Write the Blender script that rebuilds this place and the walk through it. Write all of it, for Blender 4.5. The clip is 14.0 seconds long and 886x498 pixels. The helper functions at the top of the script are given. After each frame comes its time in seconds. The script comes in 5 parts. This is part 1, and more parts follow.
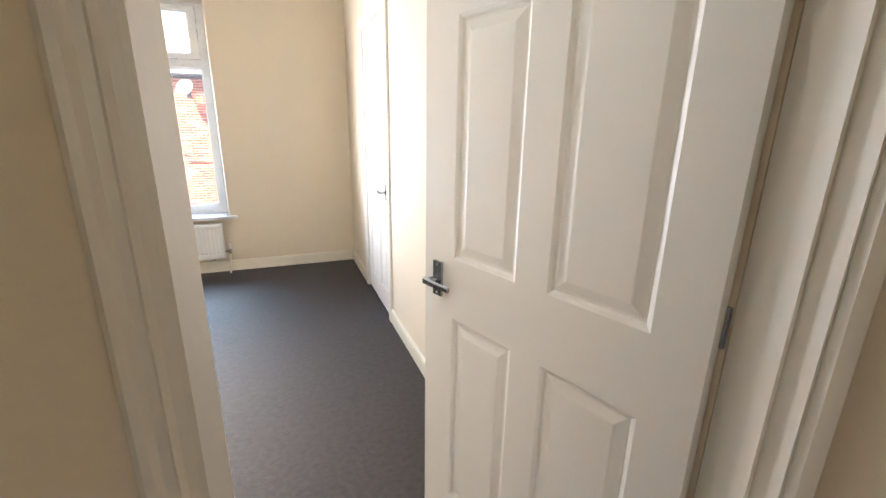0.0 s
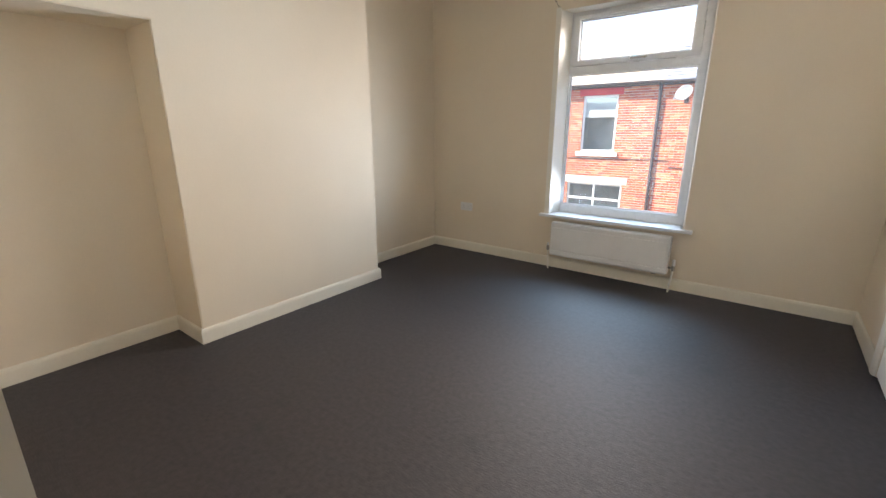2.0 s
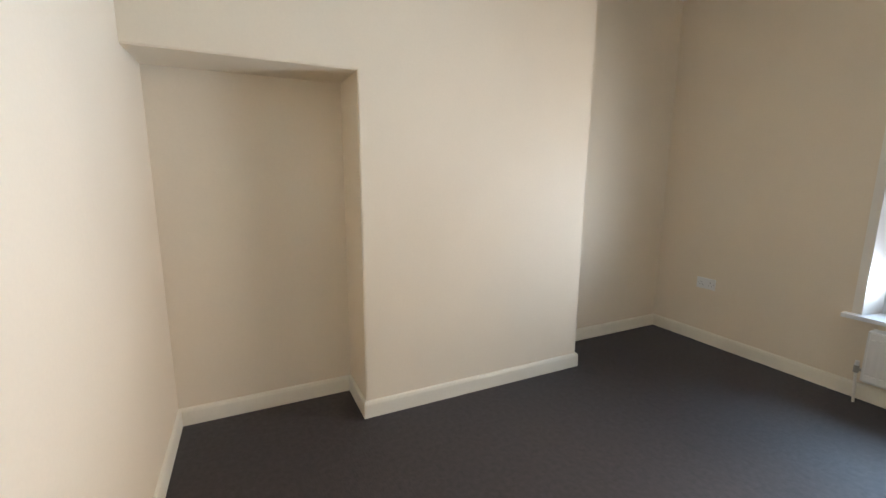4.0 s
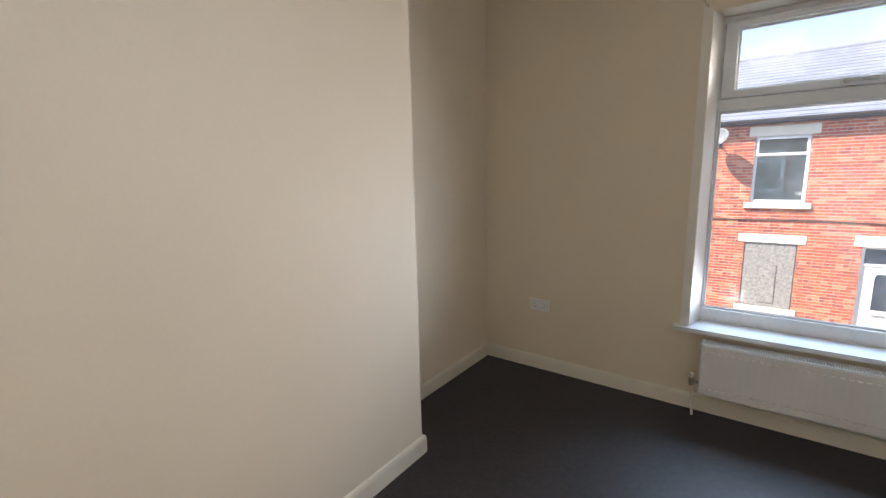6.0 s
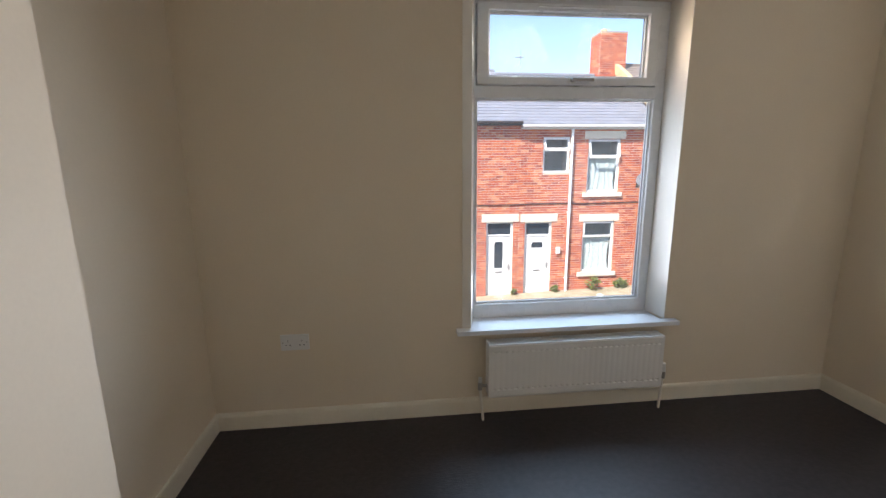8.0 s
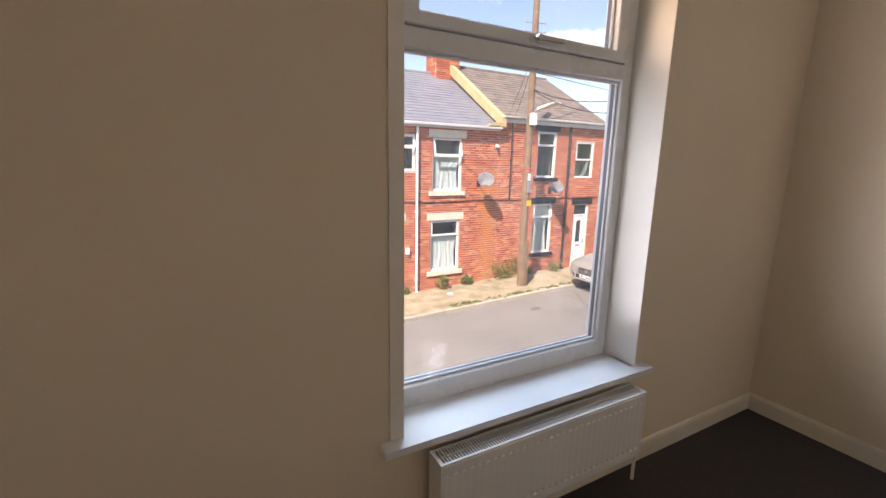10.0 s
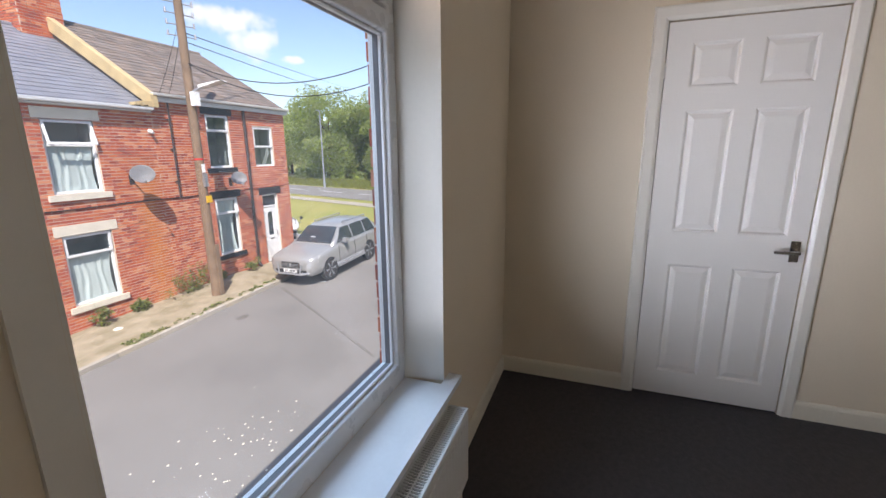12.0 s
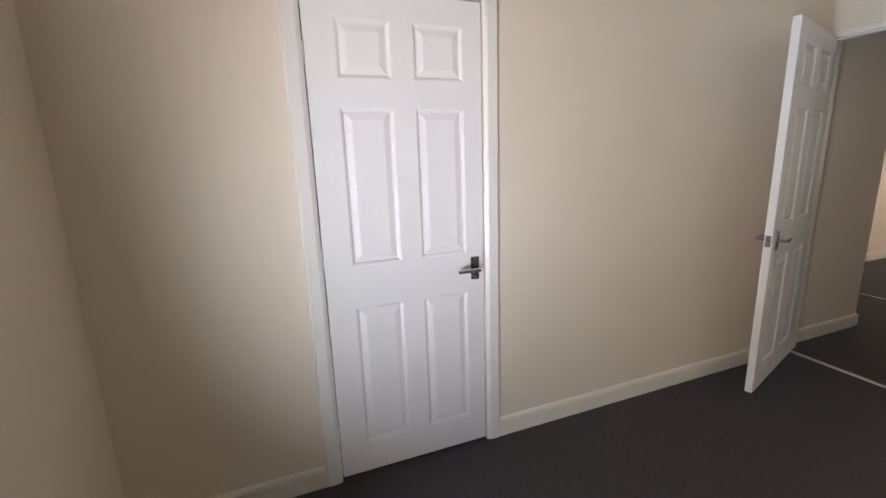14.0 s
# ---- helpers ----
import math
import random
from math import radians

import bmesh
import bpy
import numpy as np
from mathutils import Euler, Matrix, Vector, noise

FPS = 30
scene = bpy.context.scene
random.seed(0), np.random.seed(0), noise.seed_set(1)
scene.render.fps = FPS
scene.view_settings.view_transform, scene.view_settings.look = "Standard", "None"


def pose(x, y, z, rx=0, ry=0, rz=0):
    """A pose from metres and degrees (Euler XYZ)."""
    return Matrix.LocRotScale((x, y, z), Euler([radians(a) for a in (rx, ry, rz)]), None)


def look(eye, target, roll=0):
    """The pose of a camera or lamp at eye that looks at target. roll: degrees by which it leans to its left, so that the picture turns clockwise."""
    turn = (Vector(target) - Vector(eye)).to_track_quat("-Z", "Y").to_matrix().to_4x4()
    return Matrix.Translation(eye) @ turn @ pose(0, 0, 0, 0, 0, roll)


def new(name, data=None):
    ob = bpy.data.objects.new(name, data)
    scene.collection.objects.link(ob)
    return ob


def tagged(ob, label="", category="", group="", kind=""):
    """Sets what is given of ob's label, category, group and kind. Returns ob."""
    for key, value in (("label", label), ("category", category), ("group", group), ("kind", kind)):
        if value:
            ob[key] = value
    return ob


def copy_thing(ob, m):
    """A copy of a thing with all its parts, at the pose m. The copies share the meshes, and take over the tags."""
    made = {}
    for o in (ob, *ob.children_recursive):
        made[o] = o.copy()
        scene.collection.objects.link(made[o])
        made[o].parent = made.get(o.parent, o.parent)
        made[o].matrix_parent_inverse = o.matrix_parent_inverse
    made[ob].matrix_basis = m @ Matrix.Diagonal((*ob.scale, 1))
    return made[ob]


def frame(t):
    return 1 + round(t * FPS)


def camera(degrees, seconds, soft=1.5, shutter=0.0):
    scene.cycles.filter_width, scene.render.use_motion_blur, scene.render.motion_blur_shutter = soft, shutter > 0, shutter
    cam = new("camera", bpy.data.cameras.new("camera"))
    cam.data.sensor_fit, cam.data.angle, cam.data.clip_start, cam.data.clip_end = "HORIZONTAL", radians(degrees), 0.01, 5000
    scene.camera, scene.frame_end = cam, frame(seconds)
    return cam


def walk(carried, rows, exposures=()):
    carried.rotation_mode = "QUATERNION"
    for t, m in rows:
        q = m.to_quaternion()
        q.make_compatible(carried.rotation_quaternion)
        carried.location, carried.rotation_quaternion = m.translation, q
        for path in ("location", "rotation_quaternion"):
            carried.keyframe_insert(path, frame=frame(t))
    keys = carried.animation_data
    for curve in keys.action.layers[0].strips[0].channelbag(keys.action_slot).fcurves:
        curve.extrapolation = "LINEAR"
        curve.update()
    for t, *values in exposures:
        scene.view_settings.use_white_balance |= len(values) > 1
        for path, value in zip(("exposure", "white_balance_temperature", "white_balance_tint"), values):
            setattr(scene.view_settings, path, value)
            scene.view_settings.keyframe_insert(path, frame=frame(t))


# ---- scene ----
cam = camera(92.6, 14.0)
PATH = [
    (0, (-0.669, -4.197, 1.317), (0.031, -2.408, 0.762), 0.9),
    (0.5, (-0.56, -4.092, 1.315), (-0.419, -2.184, 0.734), 0.3),
    (1, (-0.464, -4.023, 1.314), (-0.797, -2.142, 0.722), -0.1),
    (1.5, (-0.474, -3.901, 1.316), (-1.242, -2.148, 0.736), -0.3),
    (2, (-0.63, -3.789, 1.286), (-1.799, -2.258, 0.746), -0.2),
    (2.4, (-0.665, -3.693, 1.264), (-2.121, -2.41, 0.779), -0.4),
    (2.5, (-0.693, -3.665, 1.261), (-2.204, -2.447, 0.777), 0.8),
    (2.7, (-0.782, -3.637, 1.264), (-2.374, -2.524, 0.788), 1.4),
    (4.8, (-1.425, -3.138, 1.391), (-3.205, -2.292, 1.051), 0.3),
    (5, (-1.53, -3.091, 1.395), (-3.243, -2.116, 1.056), 0.2),
    (5.5, (-1.794, -2.991, 1.397), (-3.268, -1.677, 1.077), -0.4),
    (6, (-1.987, -2.814, 1.426), (-3.157, -1.228, 1.089), -1.2),
    (6.5, (-2.152, -2.679, 1.431), (-2.96, -0.882, 1.09), -1.1),
    (7, (-2.367, -2.59, 1.454), (-2.804, -0.674, 1.079), -1.0),
    (7.5, (-2.524, -2.432, 1.403), (-2.622, -0.47, 1.029), -0.7),
    (8, (-2.631, -2.196, 1.41), (-2.422, -0.246, 1.019), -0.5),
    (8.2, (-2.657, -2.097, 1.413), (-2.348, -0.162, 1.01), -0.4),
    (10.3, (-2.737, -1.021, 1.408), (-1.687, 0.633, 1.005), 1.1),
    (10.5, (-2.724, -0.943, 1.393), (-1.591, 0.654, 0.986), 1.0),
    (11, (-2.652, -0.746, 1.378), (-1.259, 0.623, 0.951), 0.9),
    (11.5, (-2.584, -0.601, 1.382), (-0.944, 0.454, 0.934), 0.2),
    (12, (-2.497, -0.518, 1.386), (-0.669, 0.156, 0.936), -0.5),
    (12.5, (-2.338, -0.517, 1.389), (-0.408, -0.226, 0.953), -1.1),
    (13, (-2.148, -0.575, 1.408), (-0.201, -0.654, 0.957), -1.8),
    (13.5, (-1.903, -0.576, 1.377), (0.006, -1.007, 0.963), -1.8),
    (14, (-1.683, -0.646, 1.382), (0.143, -1.344, 0.959), -1.9),
]
walk(cam, [(t, look(eye, target, roll)) for t, eye, target, roll in PATH],
     [(0, 2.8, 6800, 17), (0.5, 2.58, 6850, 19), (1, 2.36, 6750, 18), (1.5, 2.2, 6550, 15), (2.5, 1.88, 6800, 16), (5, 2.0, 6350, 14), (6, 1.56, 6600, 17), (6.5, 1.37, 6700, 18), (7.5, 1.28, 6600, 17),
      (8.2, 1.24, 6600, 17), (10.5, 0.92, 7600, 27), (11.2, 0.82, 7500, 26), (11.6, 0.74, 7000, 22), (12, 0.68, 6600, 20), (12.5, 0.54, 6600, 22), (13.2, 0.6, 7000, 26), (13.6, 0.88, 7300, 32), (14, 1.25, 6600, 20)])

# ---- light ----
SUN_WAY = Vector((0.63, 0.45, -0.93)).normalized()
world = bpy.data.worlds.new("sky")
scene.world = world
world.use_nodes = True
wn, wl = world.node_tree.nodes, world.node_tree.links
sky = wn.new("ShaderNodeTexSky")
sky.sky_type = "NISHITA"
sky.sun_disc = False
sky.sun_elevation = math.asin(-SUN_WAY.z)
sky.sun_rotation = math.atan2(-SUN_WAY.x, -SUN_WAY.y)
sky.dust_density, sky.ozone_density = 0.7, 2.0
wn["Background"].inputs["Strength"].default_value = 0.135
# a few small fair-weather clouds: banks (x, y, z of the direction, half width, half height) with ragged edges
BANKS = ((0.690, 0.686, 0.245, 0.075, 0.020), (0.722, 0.658, 0.215, 0.042, 0.028), (0.775, 0.610, 0.185, 0.026, 0.008), (0.10, 0.95, 0.46, 0.10, 0.03), (-0.55, 0.78, 0.36, 0.12, 0.03),
         (-0.85, -0.30, 0.42, 0.14, 0.05), (0.30, -0.85, 0.40, 0.16, 0.05), (0.86, -0.25, 0.38, 0.12, 0.04))
geo = wn.new("ShaderNodeTexCoord")
puff = wn.new("ShaderNodeTexNoise")
puff.inputs["Scale"].default_value, puff.inputs["Detail"].default_value, puff.inputs["Roughness"].default_value = 26, 8, 0.6
wl.new(geo.outputs["Generated"], puff.inputs["Vector"])
far = None
for cx, cy, cz, hw, hh in BANKS:
    sh = wn.new("ShaderNodeMapping")
    sh.vector_type = "TEXTURE"
    sh.inputs["Location"].default_value, sh.inputs["Scale"].default_value = (cx, cy, cz), (hw, hw, hh)
    ln = wn.new("ShaderNodeVectorMath")
    ln.operation = "LENGTH"
    wl.new(geo.outputs["Generated"], sh.inputs["Vector"])
    wl.new(sh.outputs[0], ln.inputs[0])
    if far is None:
        far = ln.outputs["Value"]
    else:
        mn = wn.new("ShaderNodeMath")
        mn.operation = "MINIMUM"
        wl.new(far, mn.inputs[0])
        wl.new(ln.outputs["Value"], mn.inputs[1])
        far = mn.outputs[0]
rag = wn.new("ShaderNodeMath")
rag.operation = "MULTIPLY_ADD"
rag.inputs[1].default_value = 2.6
wl.new(puff.outputs["Fac"], rag.inputs[0])
wl.new(far, rag.inputs[2])
edge = wn.new("ShaderNodeMapRange")
edge.inputs["From Min"].default_value, edge.inputs["From Max"].default_value = 2.55, 1.75
haze = wn.new("ShaderNodeMix")
haze.data_type = "RGBA"
haze.inputs["B"].default_value = (5.2, 5.4, 5.8, 1)
wl.new(rag.outputs[0], edge.inputs["Value"])
wl.new(edge.outputs[0], haze.inputs["Factor"])
wl.new(sky.outputs[0], haze.inputs["A"])
wl.new(haze.outputs["Result"], wn["Background"].inputs["Color"])

sun_data = bpy.data.lights.new("sun", "SUN")
sun_data.energy, sun_data.angle, sun_data.color = 5.0, radians(0.5), (1.0, 0.95, 0.88)
sun = new("sun", sun_data)
sun.matrix_world = look((0, 0, 30), Vector((0, 0, 30)) + SUN_WAY)


def area_lamp(name, m, sx, sy, watts, color):
    d = bpy.data.lights.new(name, "AREA")
    d.shape, d.size, d.size_y, d.energy, d.color = "RECTANGLE", sx, sy, watts, color
    ob = new(name, d)
    ob.matrix_world = m
    return ob


# added lamps at the window standing in for daylight: off the street, low and high sky
def window_fill(name, x, y, z, sx, sy, yaw, rise, spread, watts, color):
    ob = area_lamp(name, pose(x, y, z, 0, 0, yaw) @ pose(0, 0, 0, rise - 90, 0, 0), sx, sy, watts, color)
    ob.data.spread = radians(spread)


# stronger than true daylight; aim and narrow spread keep them out of view
window_fill("window_fill_up", -1.69, 0.10, 2.07, 0.86, 0.22, 0, 28, 72, 3.3, (1.0, 0.84, 0.66))
window_fill("window_fill_up_west", -1.69, 0.10, 2.05, 0.80, 0.20, -34, 12, 76, 0.8, (1.0, 0.90, 0.78))
window_fill("window_fill_low", -1.69, -0.11, 0.62, 0.90, 0.16, 0, -26, 70, 6.2, (0.58, 0.78, 1.0))
window_fill("window_fill_low_west", -1.75, -0.05, 0.64, 0.80, 0.16, -44, -16, 76, 1.75, (0.68, 0.83, 1.0))
window_fill("window_fill_low_east", -1.72, -0.05, 0.64, 0.36, 0.16, 48, -12, 70, 2.1, (0.76, 0.87, 1.0))
window_fill("window_fill_east", -1.70, 0.08, 1.00, 0.60, 0.86, 50, -28, 76, 2.2, (0.74, 0.85, 1.0))
window_fill("window_fill_up_east", -1.69, 0.10, 2.05, 0.60, 0.20, 52, 6, 74, 0.5, (1.0, 0.74, 0.48))
# added lamp hung over the street, out of view, boosting skylight through the window
area_lamp("sky_fill_front", look((-1.7, 3.6, 4.6), (-1.7, -0.6, 0.9)), 5.0, 3.0, 210, (0.52, 0.77, 1.0))
# invented lamp in the rear room, brightens its side wall and the landing
area_lamp("rear_room_fill", look((-1.6, -9.0, 1.45), (1.09, -7.0, 1.1)), 1.0, 1.2, 5.5, (1.0, 0.86, 0.70)).data.spread = radians(76)


# ---- materials ----
def material(name, color, rough=0.6, metal=0.0, vary=0.06, scale=3.0, grain=120.0, bump=0.15, second=None, island=0.0, dist=0.002, coat=0.0):
    """Colour that wanders at a large and a small scale, with fine relief."""
    m = bpy.data.materials.new(name)
    m.use_nodes = True
    n, l = m.node_tree.nodes, m.node_tree.links
    b = n["Principled BSDF"]
    b.inputs["Metallic"].default_value = metal
    b.inputs["Coat Weight"].default_value = coat
    tc = n.new("ShaderNodeTexCoord")
    big, small = n.new("ShaderNodeTexNoise"), n.new("ShaderNodeTexNoise")
    big.inputs["Scale"].default_value, big.inputs["Detail"].default_value = scale, 5
    small.inputs["Scale"].default_value, small.inputs["Detail"].default_value = grain, 3
    for k in (big, small):
        l.new(tc.outputs["Object"], k.inputs["Vector"])
    mixf = n.new("ShaderNodeMath")
    mixf.operation = "MULTIPLY_ADD"
    l.new(small.outputs["Fac"], mixf.inputs[0])
    mixf.inputs[1].default_value = 0.4
    l.new(big.outputs["Fac"], mixf.inputs[2])
    ramp = n.new("ShaderNodeMapRange")
    ramp.inputs["From Min"].default_value, ramp.inputs["From Max"].default_value = 0.45, 0.95
    l.new(mixf.outputs[0], ramp.inputs["Value"])
    mix = n.new("ShaderNodeMix")
    mix.data_type = "RGBA"
    c = Vector(color)
    d = Vector(second) if second else c * (1 - 2 * vary)
    mix.inputs["A"].default_value = (*c, 1)
    mix.inputs["B"].default_value = (*d, 1)
    l.new(ramp.outputs[0], mix.inputs["Factor"])
    out = mix.outputs["Result"]
    if island:
        geo = n.new("ShaderNodeNewGeometry")
        info = n.new("ShaderNodeObjectInfo")
        add = n.new("ShaderNodeMath")
        add.operation = "ADD"
        l.new(geo.outputs["Random Per Island"], add.inputs[0])
        l.new(info.outputs["Random"], add.inputs[1])
        fr = n.new("ShaderNodeMath")
        fr.operation = "FRACT"
        l.new(add.outputs[0], fr.inputs[0])
        hsv = n.new("ShaderNodeHueSaturation")
        val = n.new("ShaderNodeMapRange")
        val.inputs["To Min"].default_value, val.inputs["To Max"].default_value = 1 - island, 1 + island
        l.new(fr.outputs[0], val.inputs["Value"])
        l.new(val.outputs[0], hsv.inputs["Value"])
        sat = n.new("ShaderNodeMath")
        sat.operation = "MULTIPLY"
        sat.inputs[1].default_value = 7.13
        l.new(fr.outputs[0], sat.inputs[0])
        fr2 = n.new("ShaderNodeMath")
        fr2.operation = "FRACT"
        l.new(sat.outputs[0], fr2.inputs[0])
        sr = n.new("ShaderNodeMapRange")
        sr.inputs["To Min"].default_value, sr.inputs["To Max"].default_value = 0.72, 1.1
        l.new(fr2.outputs[0], sr.inputs["Value"])
        l.new(sr.outputs[0], hsv.inputs["Saturation"])
        l.new(out, hsv.inputs["Color"])
        out = hsv.outputs["Color"]
    l.new(out, b.inputs["Base Color"])
    rr = n.new("ShaderNodeMapRange")
    rr.inputs["To Min"].default_value, rr.inputs["To Max"].default_value = max(0.02, rough - 0.06), min(1.0, rough + 0.06)
    l.new(big.outputs["Fac"], rr.inputs["Value"])
    l.new(rr.outputs[0], b.inputs["Roughness"])
    if bump:
        bp = n.new("ShaderNodeBump")
        bp.inputs["Strength"].default_value, bp.inputs["Distance"].default_value = bump, dist
        l.new(mixf.outputs[0], bp.inputs["Height"])
        l.new(bp.outputs[0], b.inputs["Normal"])
    return m


def carpet_material():
    """Grey-brown ribbed cord carpet: fine ribs, tufts and worn paler patches."""
    m = material("carpet_cord", (0.032, 0.0235, 0.0245), 0.62, vary=0.28, scale=38.0, grain=160, bump=0.0)
    n, l = m.node_tree.nodes, m.node_tree.links
    b = n["Principled BSDF"]
    tc = n.new("ShaderNodeTexCoord")
    wave = n.new("ShaderNodeTexNoise")
    wave.inputs["Scale"].default_value, wave.inputs["Detail"].default_value = 1.0, 2
    ribs = n.new("ShaderNodeMapping")
    ribs.inputs["Scale"].default_value = (22, 150, 1)
    l.new(tc.outputs["Object"], ribs.inputs["Vector"])
    l.new(ribs.outputs[0], wave.inputs["Vector"])
    tuft = n.new("ShaderNodeTexNoise")
    tuft.inputs["Scale"].default_value, tuft.inputs["Detail"].default_value = 130, 4
    l.new(tc.outputs["Object"], tuft.inputs["Vector"])
    add = n.new("ShaderNodeMath")
    l.new(wave.outputs["Fac"], add.inputs[0])
    l.new(tuft.outputs["Fac"], add.inputs[1])
    src = b.inputs["Base Color"].links[0].from_socket
    spot, cut, scuff = n.new("ShaderNodeTexNoise"), n.new("ShaderNodeMapRange"), n.new("ShaderNodeMix")
    spot.inputs["Scale"].default_value, spot.inputs["Detail"].default_value = 4.5, 6
    cut.inputs["From Min"].default_value, cut.inputs["From Max"].default_value = 0.62, 0.74
    scuff.data_type = "RGBA"
    scuff.inputs["B"].default_value = (0.012, 0.010, 0.010, 1)
    l.new(tc.outputs["Object"], spot.inputs["Vector"])
    l.new(spot.outputs["Fac"], cut.inputs["Value"])
    l.new(cut.outputs[0], scuff.inputs["Factor"])
    l.new(src, scuff.inputs["A"])
    l.new(scuff.outputs["Result"], b.inputs["Base Color"])
    bp = n.new("ShaderNodeBump")
    bp.inputs["Strength"].default_value, bp.inputs["Distance"].default_value = 0.42, 0.003
    l.new(add.outputs[0], bp.inputs["Height"])
    l.new(bp.outputs[0], b.inputs["Normal"])
    b.inputs["Sheen Weight"].default_value, b.inputs["Sheen Roughness"].default_value = 0.11, 0.4
    b.inputs["Specular IOR Level"].default_value = 0.65
    # blue tint puts the window's sky colour into the pile's sheen
    b.inputs["Sheen Tint"].default_value = (0.62, 0.76, 1.0, 1)
    return m


def glass_material(name, tint, gloss=0.03, veil=0.0):
    """Clear pane with a weak mirror and, where asked, a thin pale layer imitating camera haze."""
    m = bpy.data.materials.new(name)
    m.use_nodes = True
    n, l = m.node_tree.nodes, m.node_tree.links
    n.remove(n["Principled BSDF"])
    t, g, mx = n.new("ShaderNodeBsdfTransparent"), n.new("ShaderNodeBsdfGlossy"), n.new("ShaderNodeMixShader")
    t.inputs["Color"].default_value = (*tint, 1)
    g.inputs["Roughness"].default_value = 0.02
    mx.inputs[0].default_value = gloss
    l.new(t.outputs[0], mx.inputs[1])
    l.new(g.outputs[0], mx.inputs[2])
    out = mx
    if veil:
        # translucent layer lays a pale flare-like haze over the view outside
        veil_bsdf, both = n.new("ShaderNodeBsdfTranslucent"), n.new("ShaderNodeMixShader")
        veil_bsdf.inputs["Color"].default_value = (0.9, 0.9, 0.88, 1)
        tc, nz, rg = n.new("ShaderNodeTexCoord"), n.new("ShaderNodeTexNoise"), n.new("ShaderNodeMapRange")
        nz.inputs["Scale"].default_value, nz.inputs["Detail"].default_value = 3.5, 5
        rg.inputs["To Min"].default_value, rg.inputs["To Max"].default_value = veil * 0.6, veil * 1.4
        l.new(tc.outputs["Object"], nz.inputs["Vector"])
        l.new(nz.outputs["Fac"], rg.inputs["Value"])
        l.new(rg.outputs[0], both.inputs[0])
        l.new(mx.outputs[0], both.inputs[1])
        l.new(veil_bsdf.outputs[0], both.inputs[2])
        out = both
    l.new(out.outputs[0], n["Material Output"].inputs["Surface"])
    return m


WALL = material("magnolia_paint", (0.77, 0.665, 0.515), 0.75, vary=0.035, scale=1.3, grain=90, bump=0.22, dist=0.003)
CEIL = material("ceiling_paint", (0.84, 0.82, 0.77), 0.85, vary=0.03, bump=0.15)
GLOSS = material("white_gloss_paint", (0.80, 0.76, 0.68), 0.32, vary=0.03, scale=4, grain=60, bump=0.08)
SKIRT = material("cream_skirting_paint", (0.80, 0.74, 0.61), 0.4, vary=0.05, scale=5, grain=70, bump=0.12)
DOORP = material("white_door_paint", (0.80, 0.77, 0.72), 0.48, vary=0.02, scale=3, grain=110, bump=0.1)
UPVC = material("white_upvc", (0.80, 0.81, 0.82), 0.28, vary=0.03, scale=6, grain=40, bump=0.03)
SILLM = material("white_sill_gloss", (0.78, 0.79, 0.80), 0.35, vary=0.04, scale=5, grain=60, bump=0.08)
SEAL = material("grey_rubber_gasket", (0.16, 0.16, 0.17), 0.6, vary=0.1)
CHROME = material("satin_chrome", (0.44, 0.44, 0.45), 0.2, metal=1.0, vary=0.05, grain=300, bump=0.02)
BRASSY = material("worn_steel", (0.45, 0.42, 0.38), 0.4, metal=0.9, vary=0.15, bump=0.05)
RADP = material("radiator_enamel", (0.80, 0.79, 0.76), 0.3, vary=0.03, scale=6, bump=0.03)
RADIN = material("radiator_inside_dark", (0.05, 0.045, 0.04), 0.8, vary=0.2)
PLASTIC = material("white_plastic", (0.78, 0.77, 0.75), 0.35, vary=0.03, bump=0.02)
HOLE = material("dark_slot", (0.015, 0.014, 0.013), 0.8, vary=0.1)
BAR = material("dull_aluminium", (0.70, 0.69, 0.67), 0.5, metal=0.35, vary=0.08, bump=0.05)
CARPET = carpet_material()
GLASS = glass_material("window_glass", (0.96, 0.98, 0.98), 0.006, 0.020)
MARK = material("bare_wood_scrape", (0.46, 0.32, 0.21), 0.7, vary=0.3, scale=30)


# ---- building helpers ----
def box(bm, x0, x1, y0, y1, z0, z1):
    v = [bm.verts.new(p) for p in ((x0, y0, z0), (x1, y0, z0), (x1, y1, z0), (x0, y1, z0), (x0, y0, z1), (x1, y0, z1), (x1, y1, z1), (x0, y1, z1))]
    for f in ((3, 2, 1, 0), (4, 5, 6, 7), (0, 1, 5, 4), (1, 2, 6, 5), (2, 3, 7, 6), (3, 0, 4, 7)):
        bm.faces.new([v[i] for i in f])


def tube(bm, p, q, r0, r1=None, n=12):
    """A round bar from p to q."""
    p, q = Vector(p), Vector(q)
    r1 = r0 if r1 is None else r1
    m = (q - p).to_track_quat("Z", "Y").to_matrix()
    a = [bm.verts.new(p + m @ Vector((r0 * math.cos(k * math.tau / n), r0 * math.sin(k * math.tau / n), 0))) for k in range(n)]
    b = [bm.verts.new(q + m @ Vector((r1 * math.cos(k * math.tau / n), r1 * math.sin(k * math.tau / n), 0))) for k in range(n)]
    for k in range(n):
        bm.faces.new((a[k], a[(k + 1) % n], b[(k + 1) % n], b[k]))
    bm.faces.new(a[::-1])
    bm.faces.new(b)


